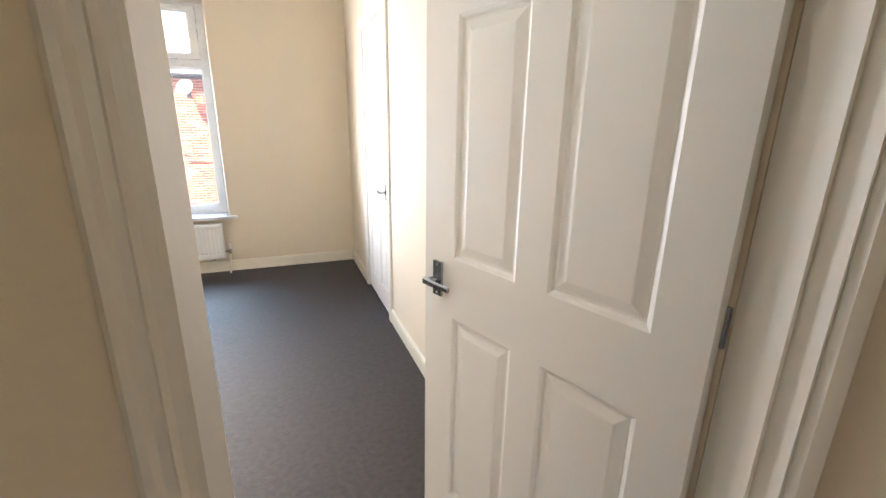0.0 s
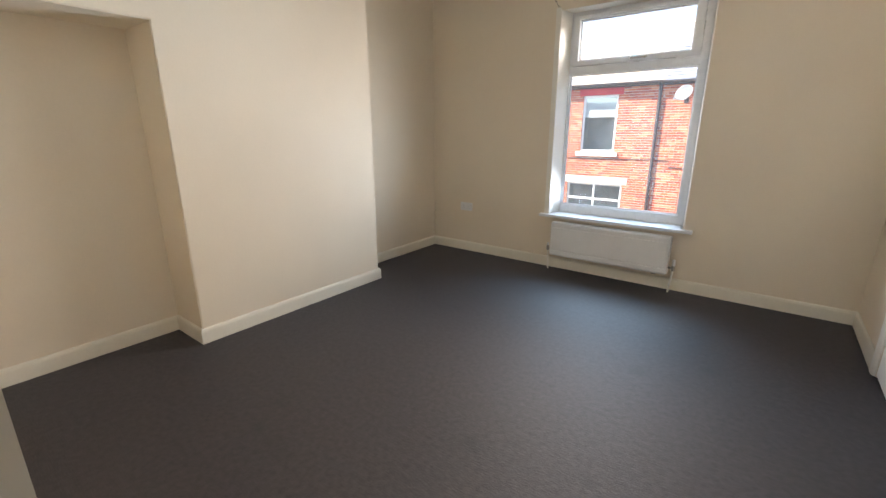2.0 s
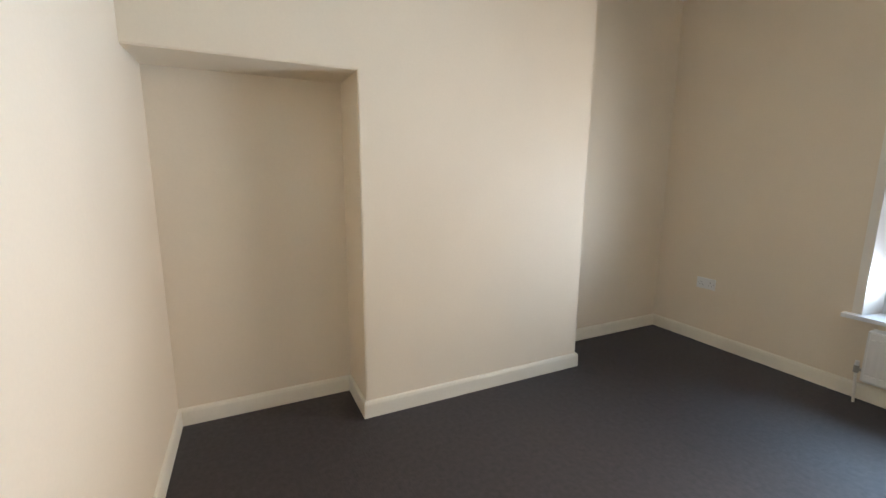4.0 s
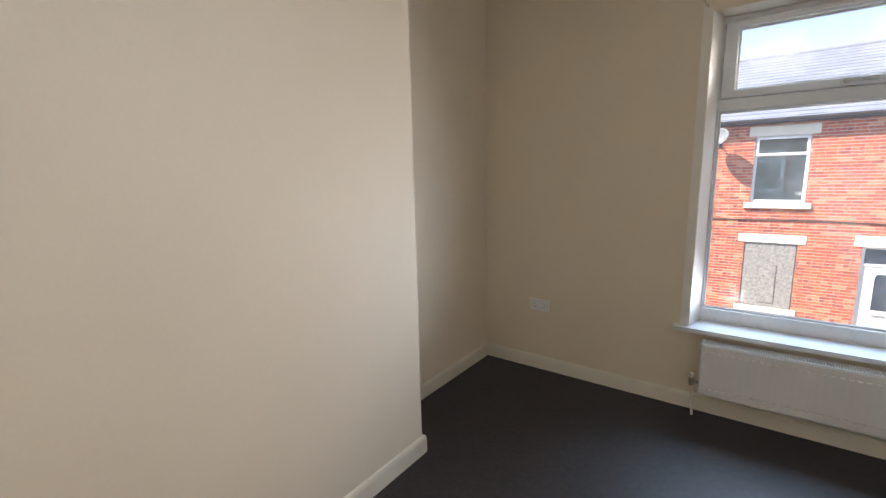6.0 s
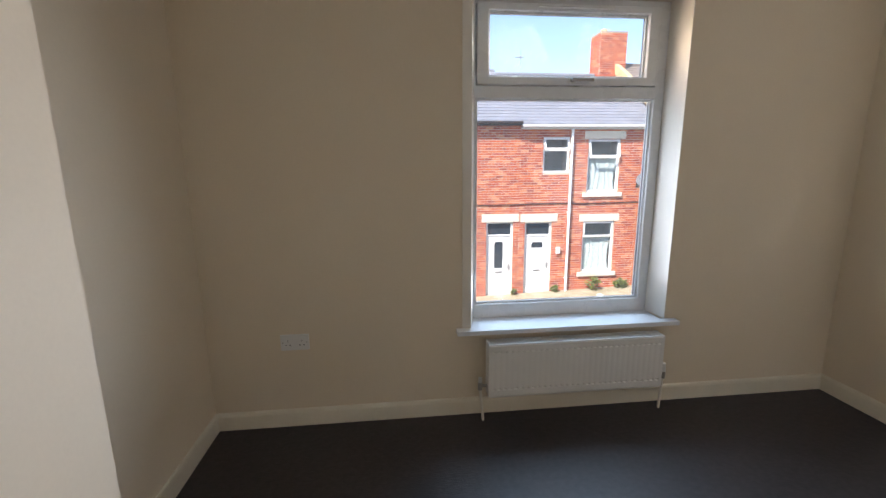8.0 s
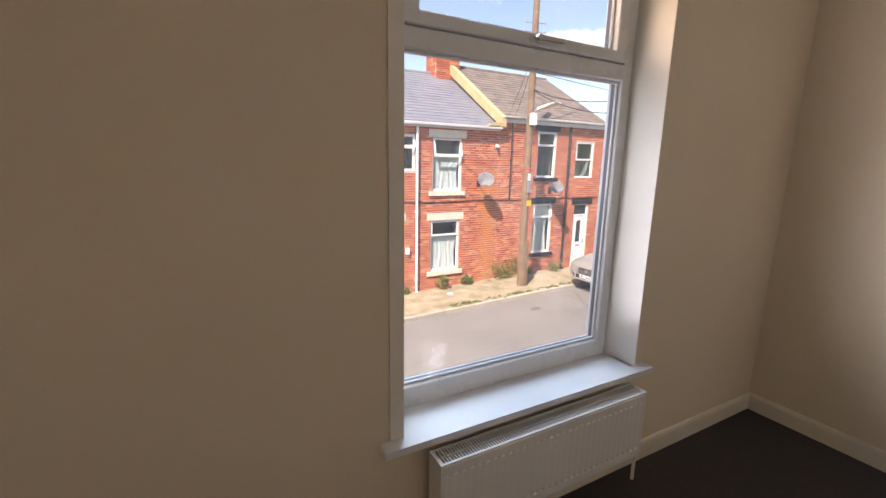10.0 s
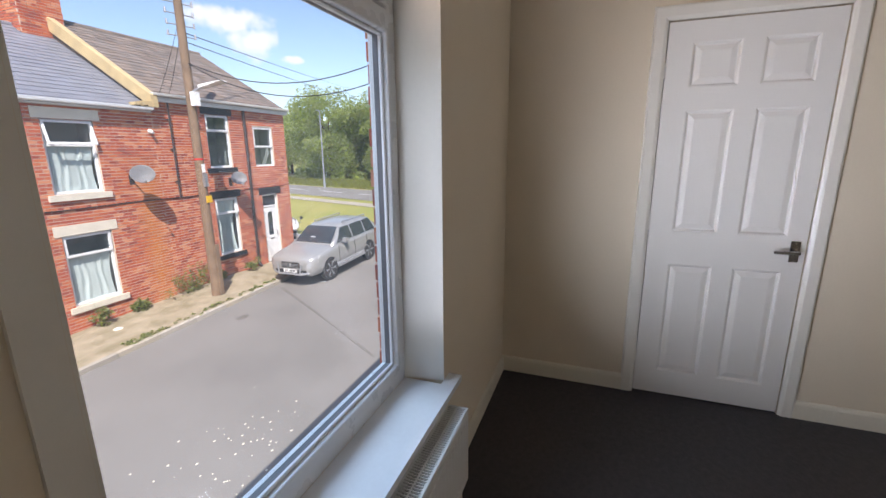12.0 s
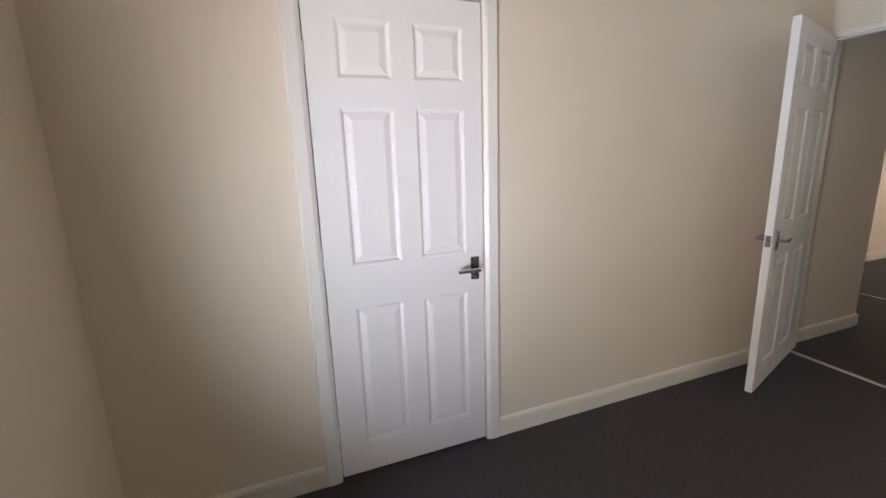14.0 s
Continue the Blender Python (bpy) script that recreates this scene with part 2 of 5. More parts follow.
def slab(bm, axis, u0, u1, v0, v1, d0, d1, holes=()):
    """A wall along x (axis 'y') or y (axis 'x'), d0 to d1 thick, with holes (u0, u1, v0, v1) right through."""
    us = sorted({u0, u1, *[min(max(h[k], u0), u1) for h in holes for k in (0, 1)]})
    vs = sorted({v0, v1, *[min(max(h[k], v0), v1) for h in holes for k in (2, 3)]})
    at = (lambda u, v, d: (u, d, v)) if axis == "y" else (lambda u, v, d: (d, u, v))
    solid = [[not any(h[0] < (a + b) / 2 < h[1] and h[2] < (c + e) / 2 < h[3] for h in holes) for c, e in zip(vs, vs[1:])] for a, b in zip(us, us[1:])]
    put = lambda pts: bm.faces.new([bm.verts.new(at(*q)) for q in pts])
    full = lambda i, j: 0 <= i < len(solid) and 0 <= j < len(solid[0]) and solid[i][j]
    for i, (a, b) in enumerate(zip(us, us[1:])):
        for j, (c, e) in enumerate(zip(vs, vs[1:])):
            if not solid[i][j]:
                continue
            for d in (d0, d1):
                put(((a, c, d), (b, c, d), (b, e, d), (a, e, d)))
            if not full(i - 1, j):
                put(((a, c, d0), (a, e, d0), (a, e, d1), (a, c, d1)))
            if not full(i + 1, j):
                put(((b, c, d0), (b, e, d0), (b, e, d1), (b, c, d1)))
            if not full(i, j - 1):
                put(((a, c, d0), (b, c, d0), (b, c, d1), (a, c, d1)))
            if not full(i, j + 1):
                put(((a, e, d0), (b, e, d0), (b, e, d1), (a, e, d1)))
    bmesh.ops.remove_doubles(bm, verts=bm.verts, dist=1e-5)
    bmesh.ops.recalc_face_normals(bm, faces=bm.faces)


def bevel(bm, width, segments=2):
    es = [e for e in bm.edges if len(e.link_faces) == 2 and e.calc_face_angle() > 0.5]
    bmesh.ops.bevel(bm, geom=es, offset=width, segments=segments, affect="EDGES", profile=0.5, clamp_overlap=True)


def run(bm, profile, p, q, inward, m0=0.0, m1=0.0):
    """A moulding: profile of (out from the wall, up) swept from p to q; m0, m1: mitre slopes at its ends."""
    p, q, i = Vector(p), Vector(q), Vector(inward)
    w = (q - p).normalized()
    a = [bm.verts.new(p + i * o + Vector((0, 0, z)) + w * (o * m0)) for o, z in profile]
    b = [bm.verts.new(q + i * o + Vector((0, 0, z)) - w * (o * m1)) for o, z in profile]
    n = len(profile)
    for k in range(n):
        bm.faces.new((a[k], a[(k + 1) % n], b[(k + 1) % n], b[k]))
    bm.faces.new(a)
    bm.faces.new(b)
    bmesh.ops.recalc_face_normals(bm, faces=bm.faces)


def made(name, bm, mat, smooth=False):
    me = bpy.data.meshes.new(name)
    bm.to_mesh(me)
    bm.free()
    me.materials.append(mat)
    if smooth:
        me.shade_smooth()
    return new(name, me)


def part(name, bm, mat, parent, label="", smooth=False):
    ob = made(name, bm, mat, smooth)
    ob.parent = parent
    return tagged(ob, label)


def structure(name, bm, mat, label, category="wall"):
    return tagged(made(name, bm, mat), label, category, kind="structure")


def thing(name, at, label, category, group=""):
    ob = new(name)
    ob.matrix_world = at
    ob.empty_display_size = 0.1
    return tagged(ob, label, category, group)


def blocks(*dims, bev=0.0):
    bm = bmesh.new()
    for d in dims:
        box(bm, *d)
    if bev:
        bevel(bm, bev)
    return bm


# ---- the room ----
WEST, SOUTH, CEILZ = -3.64, -3.783, 2.72
WX0, WX1, WZ0, WZ1 = -2.245, -1.127, 0.515, 2.262   # window opening
bm = bmesh.new()
slab(bm, "y", -3.85, 0.12, -0.15, 2.85, 0.0, 0.232, [(WX0, -1.097, WZ0 - 0.02, WZ1)])
structure("wall_north", bm, WALL, "magnolia painted plaster wall with a deep window reveal")
bm = bmesh.new()
slab(bm, "x", -3.782, 0.0, -0.15, 2.85, 0.0, 0.12, [(-1.490, -0.780, -0.16, 1.992)])
structure("wall_east", bm, WALL, "magnolia painted plaster wall beside the cupboard door")
bm = bmesh.new()
slab(bm, "x", -3.85, 0.0, -0.15, 2.85, WEST - 0.2, WEST)
structure("wall_west", bm, WALL, "magnolia painted plaster wall behind the chimney breast")
bm = bmesh.new()
slab(bm, "y", WEST, 0.03, -0.15, 2.85, -3.900, SOUTH, [(-0.77, 0.0301, -0.16, 2.02)])
for v in bm.verts:
    if abs(v.co.y - SOUTH) < 1e-4 and v.co.x < -0.5:
        v.co.y = SOUTH - 0.024 * (v.co.x + 0.77)   # the partition runs slightly askew
structure("wall_south", bm, WALL, "magnolia painted partition wall with the bedroom doorway")
BX, BN, BS, NICHE = -3.287, -1.265, -2.785, 1.838
bm = bmesh.new()
slab(bm, "x", -3.744, BN, 0.0, 2.72, WEST + 0.001, BX, [(-3.75, BS, -0.1, NICHE)])
bmesh.ops.bevel(bm, geom=[e for e in bm.edges if len(e.link_faces) == 2 and e.calc_face_angle() > 0.5 and all(v.co.x > BX - 0.01 for v in e.verts)], offset=0.006, segments=2, affect="EDGES")
structure("chimney_breast", bm, WALL, "magnolia plastered chimney breast with a flush recess beside it")
structure("ceiling", blocks((-3.9, 3.2, -9.2, 0.0, CEILZ, CEILZ + 0.12)), CEIL, "plain off-white painted ceiling", "ceiling")
structure("floor", blocks((WEST, 0.0, -3.795, 0.0, -0.1, 0.0), (-0.001, 0.12, -1.49, -0.78, -0.1, -0.001)), CARPET, "dark grey-brown ribbed carpet, lightly worn", "floor")
structure("landing_floor", blocks((-3.6, 3.1, -9.1, -3.796, -0.1, -0.001)), CARPET, "dark grey-brown ribbed carpet on the landing", "floor")

SK = [(0, 0), (0.015, 0), (0.015, 0.078), (0.011, 0.092), (0.004, 0.098), (0, 0.098)]


def skirting(p, q, inward, m0=1.0, m1=1.0):
    bm = bmesh.new()
    run(bm, SK, p, q, inward, m0, m1)
    structure("baseboard", bm, SKIRT, "cream painted skirting board against the carpet", "skirting board")


e = 0.0005
skirting((WEST, -e, 0), (0, -e, 0), (0, -1, 0))
skirting((-e, 0, 0), (-e, -0.722, 0), (-1, 0, 0), 1, 0)
skirting((-e, -1.552, 0), (-e, SOUTH + 0.001, 0), (-1, 0, 0), 0, 1)
skirting((WEST + e, 0, 0), (WEST + e, BN, 0), (1, 0, 0))
skirting((WEST, BN + e, 0), (BX, BN + e, 0), (0, 1, 0), 1, -1)
skirting((BX + e, BN, 0), (BX + e, BS, 0), (1, 0, 0), -1, -1)
skirting((BX, BS - e, 0), (WEST, BS - e, 0), (0, -1, 0), -1, 1)
skirting((WEST + 0.002, BS, 0), (WEST + 0.002, SOUTH + 0.07, 0), (1, 0, 0))
skirting((WEST, SOUTH + 0.0695, 0), (-0.79, SOUTH + e, 0), (0, 1, 0), 1, 0)

# landing, hallway and rear room
bm = bmesh.new()
slab(bm, "x", -4.72, -3.9005, -0.15, 2.72, 0.06, 0.16)
structure("wall_landing_east", bm, WALL, "magnolia painted landing wall ending at a corner")
structure("wall_landing_return", blocks((0.161, 3.1, -4.72, -4.6, -0.15, 2.72)), WALL, "magnolia painted landing wall")
structure("wall_landing_west", blocks((-1.95, -1.83, -5.6, -3.9005, -0.15, 2.72)), WALL, "magnolia painted landing wall")
bm = bmesh.new()
slab(bm, "y", -3.6, 3.1, -0.15, 2.72, -5.72, -5.6, [(-1.75, 1.05, -0.2, 2.05)])
structure("wall_landing_south", bm, WALL, "magnolia painted landing wall with a wide opening")
# never in view; the window opening is assumed, to go with the rear lamp
bm = bmesh.new()
slab(bm, "y", -3.9, 3.2, -0.15, 2.72, -9.2, -9.08, [(-2.2, -1.0, 0.8, 2.1)])
structure("wall_rear", bm, WALL, "unseen plain rear wall with an assumed window opening")
structure("wall_rear_east", blocks((1.09, 1.20, -9.08, -5.72, -0.15, 2.72)), WALL, "magnolia painted wall of the daylit rear room")
# walls out of view, added to stop outdoor light leaking in
structure("wall_party_east", blocks((3.1, 3.3, -9.2, 0.23, -0.15, 2.85)), WALL, "unseen plain party wall closing the house off from daylight")
structure("wall_party_west", blocks((-4.0, -3.86, -9.2, 0.23, -0.15, 2.85)), WALL, "unseen plain party wall closing the house off from daylight")
structure("wall_cupboard", blocks((0.7, 0.8, -4.59, -0.01, -0.15, 2.72)), WALL, "unseen plain wall behind the cupboard door, closing off daylight")
bm = bmesh.new()
run(bm, SK, (0.06 - e, -3.922, 0), (0.06 - e, -4.72, 0), (-1, 0, 0), 0, -1)
structure("baseboard", bm, SKIRT, "cream painted skirting board on the landing", "skirting board")
bm = bmesh.new()
run(bm, SK, (0.06, -4.7205, 0), (0.7, -4.7205, 0), (0, -1, 0), -1, 0)
structure("baseboard", bm, SKIRT, "cream painted skirting board on the landing", "skirting board")

bm = bmesh.new()
run(bm, SK, (1.09 - e, -5.72, 0), (1.09 - e, -9.08, 0), (-1, 0, 0), 0, 0)
structure("baseboard", bm, SKIRT, "cream painted skirting board in the rear room", "skirting board")

# door linings and architraves
structure("door_lining", blocks((-0.77, -0.741, -3.904, -3.784, 0, 2.02), (-0.741, 0.0, -3.904, -3.784, 1.992, 2.02), (0.0, 0.0595, -3.904, -3.784, 0, 2.02), bev=0.003), GLOSS, "white gloss painted timber door lining", "door frame")
structure("door_stop", blocks((-0.741, -0.010, -3.866, -3.815, 1.982, 1.992), (-0.010, 0.0, -3.866, -3.815, 0, 1.992), (-0.741, -0.736, -3.9035, -3.811, 0, 1.982), bev=0.0015), GLOSS, "white gloss painted door stop strips", "door frame")
ARCH = [(0, 0), (0.006, 0), (0.013, 0.010), (0.017, 0.018), (0.018, 0.058), (0.013, 0.067), (0, 0.068)]


ARCH_DEEP = [(0, 0), (0.004, 0), (0.007, 0.004), (0.002, 0.008), (0.002, 0.012), (0.008, 0.018), (0.008, 0.024), (0.003, 0.029), (0, 0.030)]


def architrave(name, axis, plane, out, u0, u1, top, label, left=True, right=True, prof=ARCH):
    """Moulded frame round a doorway; plane: the wall's face, out: the side on which it stands proud."""
    at = (lambda u, o, z: (u, plane + out * o, z)) if axis == "y" else (lambda u, o, z: (plane + out * o, u, z))
    bm = bmesh.new()

    def leg(f, z0, z1):
        a = [bm.verts.new(f(o, k, z0)) for o, k in prof]
        b = [bm.verts.new(f(o, k, z1)) for o, k in prof]
        for i in range(len(prof)):
            j = (i + 1) % len(prof)
            bm.faces.new((a[i], a[j], b[j], b[i]))
        bm.faces.new(a), bm.faces.new(b)
    if left:
        leg(lambda o, k, z: at(u0 - k, o, z + (k if z else 0)), 0, top)
    if right:
        leg(lambda o, k, z: at(u1 + k, o, z + (k if z else 0)), 0, top)
    leg(lambda o, k, s: at((u0 - k if left else u0) if s == 0 else (u1 + k if right else u1), o, top + k), 0, 1)
    bmesh.ops.recalc_face_normals(bm, faces=bm.faces)
    return structure(name, bm, GLOSS, label, "architrave")


architrave("trim", "x", -0.0005, -1, -1.490, -0.780, 1.992, "cream-white painted architrave round the cupboard door")
architrave("trim", "y", -3.9005, -1, -0.748, 0.058, 2.015, "cream-white painted architrave round the bedroom doorway", right=False, prof=ARCH_DEEP)

structure("trim", blocks((0.006, 0.0595, -3.920, -3.9045, 0, 2.015), bev=0.005), GLOSS, "cream-white painted cover strip beside the door lining", "architrave")
# wood showing through scrapes in the paint of the lining
bm = bmesh.new()
for z, h, w in ((1.200, 0.034, 0.0008), (1.206, 0.014, 0.0013), (1.147, 0.020, 0.0008)):
    k = -3.803 - random.random() * 0.002
    box(bm, -0.7412, -0.7406, k, k + w, z, z + h)
structure("trim", bm, MARK, "scraped bare wood marks on the door lining", "scrape")

# metal carpet bars in the doorways
for dims, m in (((-0.37, 0.37, -0.012, 0.012, 0.0, 0.006), pose(-0.37, -3.800, 0, 0, 0, -2)), ((-1.38, 1.38, -0.014, 0.014, 0.0, 0.006), pose(-0.35, -5.64, 0))):
    tagged(made("threshold_bar", blocks(dims, bev=0.003), BAR), "thin silver metal carpet bar across a doorway", "carpet bar").matrix_world = m



# ---- doors ----
def panel_mesh(bm, u0, u1, v0, v1, t):
    """A raised and fielded panel, moulded on both faces."""
    rings = [(0.0, 0.0), (0.008, 0.004), (0.013, 0.0095), (0.019, 0.0095), (0.040, 0.003), (0.044, 0.0022)]
    for face, sgn in ((0.0, 1), (t, -1)):
        prev = None
        for ins, dep in rings:
            y = face + sgn * dep
            q = [bm.verts.new(p) for p in ((u0 + ins, y, v0 + ins), (u1 - ins, y, v0 + ins), (u1 - ins, y, v1 - ins), (u0 + ins, y, v1 - ins))]
            if prev:
                for k in range(4):
                    bm.faces.new((prev[k], prev[(k + 1) % 4], q[(k + 1) % 4], q[k]))
            prev = q
        bm.faces.new(prev)
    bmesh.ops.recalc_face_normals(bm, faces=bm.faces)


def lever_handle(parent, x, z, y, out, turn):
    """Lever on a square-ended plate; out: -1 or 1 along y, turn: the way along x in which the lever points."""
    plate = part("handle_plate", blocks((x - 0.019, x + 0.019, min(y, y + out * 0.008), max(y, y + out * 0.008), z - 0.052, z + 0.052), bev=0.002), CHROME, parent, "satin chrome handle plate")
    bm = bmesh.new()
    tube(bm, (x, y + out * 0.006, z), (x, y + out * 0.045, z), 0.009)
    tube(bm, (x, y + out * 0.006, z), (x, y + out * 0.012, z), 0.014)
    lev = [(0.0, 0.011, 0.009), (0.03, 0.010, 0.009), (0.07, 0.009, 0.0065), (0.105, 0.0085, 0.005)]
    rings = []
    for d, h, w in lev:
        cx, cy = x + turn * (d - 0.009), y + out * (0.045 + 0.06 * d * (0.11 - d) * 10)
        rings.append([bm.verts.new((cx, cy + b * w, z + a * h)) for a, b in ((-0.6, -1), (0.6, -1), (1, 0), (0.6, 1), (-0.6, 1), (-1, 0))])
    for a, b in zip(rings, rings[1:]):
        for k in range(6):
            bm.faces.new((a[k], a[(k + 1) % 6], b[(k + 1) % 6], b[k]))
    bm.faces.new(rings[0]), bm.faces.new(rings[-1])
    bmesh.ops.recalc_face_normals(bm, faces=bm.faces)
    part("lever", bm, CHROME, plate, "satin chrome lever")
    bm = bmesh.new()
    for dz in (0.043, -0.043):
        tube(bm, (x, y + out * 0.008, z + dz), (x, y + out * 0.0095, z + dz), 0.004)
    part("screw", bm, BRASSY, plate)


def panel_door(name, m, w, h, cols, hx, label, sides=((-1),)):
    """Six-panel door: hinge line at the local origin, leaf along +x, front face at y = 0."""
    t = 0.036
    door = thing(name, m, label, "door")
    rows = ((0.148, 0.779), (0.958, 1.570), (1.678, 1.885))
    holes = [(a, b, c, d) for a, b in cols for c, d in rows]
    bm = bmesh.new()
    slab(bm, "y", 0.0, w, 0.006, h, 0.0, t, holes)
    part("leaf", bm, DOORP, door)
    for a, b, c, d in holes:
        bm = bmesh.new()
        panel_mesh(bm, a, b, c, d, t)
        part("panel", bm, DOORP, door)
    for out in sides:
        lever_handle(door, hx, 0.885, 0.0 if out < 0 else t, out, -1)
    bm = bmesh.new()
    box(bm, w - 0.0005, w + 0.0015, 0.006, 0.030, 0.855, 0.915)
    tube(bm, (w, 0.018, 0.885), (w + 0.010, 0.018, 0.885), 0.007, n=8)
    part("latch_plate", bm, CHROME, door, "chrome latch plate")
    for z in (0.22, 1.0, 1.76):
        bm = bmesh.new()
        tube(bm, (-0.003, 0.001 if -1 in sides and len(sides) == 1 else t, z - 0.037), (-0.003, 0.001 if len(sides) == 1 else t, z + 0.037), 0.0055, n=10)
        part("hinge", bm, DOORP if len(sides) == 1 else CHROME, door)
    return door


# cupboard door: faces west, hinged on its north side, shut
panel_door("door_1", Matrix.Translation((0.002, -0.7845, 0.004)) @ pose(0, 0, 0, 0, 0, -90), 0.7005, 1.982,
           ((0.110, 0.318), (0.408, 0.618)), 0.655, "white six-panel cupboard door, shut, with a chrome lever handle")
# bedroom door: hinged beside the east wall, standing open into the room
panel_door("door_2", Matrix.Translation((-0.003, -3.772, 0.006)) @ pose(0, 0, 0, 0, 0, 107.5) @ Matrix.Diagonal((1, -1, 1, 1)) @ Matrix.Translation((0, -0.036, 0)), 0.780, 1.98,
           ((0.098, 0.330), (0.424, 0.650)), 0.713, "white six-panel bedroom door standing open, with chrome levers", (-1, 1))

# ---- window ----
win = thing("window_1", pose(0, 0, 0), "white plastic window with a top-hung fanlight over a fixed pane", "window")
win["kind"] = "structure"
FY0, FY1 = 0.150, 0.222
bm = bmesh.new()
slab(bm, "y", WX0, WX1, WZ0, WZ1, FY0, FY1, [(WX0 + 0.05, WX1 - 0.058, 0.598, 1.757), (WX0 + 0.05, WX1 - 0.058, 1.823, WZ1 - 0.032)])
bevel(bm, 0.006, 2)
part("window_frame", bm, UPVC, win)
bm = bmesh.new()
slab(bm, "y", WX0 + 0.052, WX1 - 0.060, 1.826, WZ1 - 0.034, FY0 - 0.012, FY1 - 0.01, [(-2.130, -1.247, 1.868, 2.192)])
bevel(bm, 0.005, 2)
sash = part("sash", bm, UPVC, win, "white plastic opening fanlight")
for x0, x1, z0, z1 in ((WX0 + 0.05, WX1 - 0.058, 0.598, 1.757), (-2.130, -1.247, 1.868, 2.192)):
    bm = bmesh.new()
    slab(bm, "y", x0, x1, z0, z1, 0.180, 0.200, [(x0 + 0.006, x1 - 0.006, z0 + 0.006, z1 - 0.006)])
    part("gasket", bm, SEAL, win)
    bm = bmesh.new()
    slab(bm, "y", x0, x1, z0, z1, 0.166, 0.179, [(x0 + 0.011, x1 - 0.011, z0 + 0.011, z1 - 0.011)])
    bevel(bm, 0.003, 1)
    part("glazing_bead", bm, UPVC, win)
    pane = part("pane", blocks((x0 + 0.001, x1 - 0.001, 0.188, 0.192, z0 + 0.001, z1 - 0.001)), GLASS, win)
    pane.visible_shadow = False
bm = bmesh.new()
box(bm, -1.70, -1.655, 0.126, 0.139, 1.836, 1.856)
bevel(bm, 0.002, 1)
grip = part("window_handle", bm, PLASTIC, win, "white plastic handle base")
bm = bmesh.new()
box(bm, -1.672, -1.560, 0.106, 0.120, 1.842, 1.856)
tube(bm, (-1.675, 0.139, 1.848), (-1.675, 0.104, 1.848), 0.011)
bevel(bm, 0.003, 1)
part("lever", bm, CHROME, grip, "dull metal lever")
bm = bmesh.new()
box(bm, -1.875, -1.462, 0.118, 0.138, 2.205, 2.222)
box(bm, -1.865, -1.472, 0.112, 0.120, 2.2125, 2.219)
bevel(bm, 0.003, 1)
part("trickle_vent", bm, PLASTIC, win, "white plastic trickle vent")
bm = bmesh.new()
T = ((-2.325, -0.055), (-1.038, -0.055), (-1.038, -0.001), (WX1 - 0.001, -0.001), (WX1 - 0.001, 0.1495), (WX0 + 0.001, 0.1495), (WX0 + 0.001, -0.001), (-2.325, -0.001))
top, low = ([bm.verts.new((x, y, z)) for x, y in T] for z in (WZ0 + 0.003, WZ0 - 0.022))
bm.faces.new(top), bm.faces.new(low[::-1])
for k in range(8):
    bm.faces.new((low[k], low[(k + 1) % 8], top[(k + 1) % 8], top[k]))
bevel(bm, 0.006, 2)
structure("window_sill", bm, SILLM, "white glossy painted timber window board", "window sill")
# white boards lining the reveal, and a flush strip up the wall beside it
bm = blocks((-2.292, WX0 - 0.0048, -0.007, -0.0005, WZ0 + 0.004, WZ1 + 0.02), (-2.206, -1.1275, 0.0, 0.1495, WZ1 - 0.0039, WZ1 - 0.0002))
for ring in (((-1.1275, 0.1495), (-1.102, -0.002), (-1.0975, -0.002), (-1.0975, 0.2315), (-1.1275, 0.2315)), ((WX0 - 0.0045, -0.007), (WX0 + 0.0005, -0.007), (-2.206, 0.1495), (WX0 + 0.0005, 0.1495), (WX0 + 0.0005, 0.0))):
    a = [bm.verts.new((x, y, z)) for z in (WZ0 + 0.004, WZ1 - 0.0002) for x, y in ring]
    bm.faces.new(a[:5][::-1]), bm.faces.new(a[5:])
    for k in range(5):
        bm.faces.new((a[k], a[(k + 1) % 5], a[5 + (k + 1) % 5], a[5 + k]))
bmesh.ops.recalc_face_normals(bm, faces=bm.faces)
structure("window_reveal", bm, GLOSS, "white painted boards lining the window reveal", "window reveal")
# hairline crack in the plaster over the reveal's corner
bm = bmesh.new()
for k in range(7):
    x, z = WX0 - 0.020 - k * 0.008, WZ1 + 0.012 + k * 0.012 + 0.004 * math.sin(k * 2.1)
    box(bm, x - 0.002, x + 0.0005, -0.0042, -0.0006, z, z + 0.0125)
structure("trim", bm, HOLE, "small dark crack in the plaster at the window corner", "crack")

# ---- radiator ----
RX0, RX1, RZ0, RZ1, RF, RB = -2.165, -1.164, 0.150, 0.462, -0.122, -0.036
rad = thing("radiator", pose((RX0 + RX1) / 2, -0.07, RZ0), "white double panel radiator with top grille under the window", "radiator")
rad_in = Matrix.Translation((-(RX0 + RX1) / 2, 0.07, -RZ0))


def radpart(name, bm, mat, label="", smooth=False):
    bm.transform(rad_in)
    return part(name, bm, mat, rad, label, smooth)


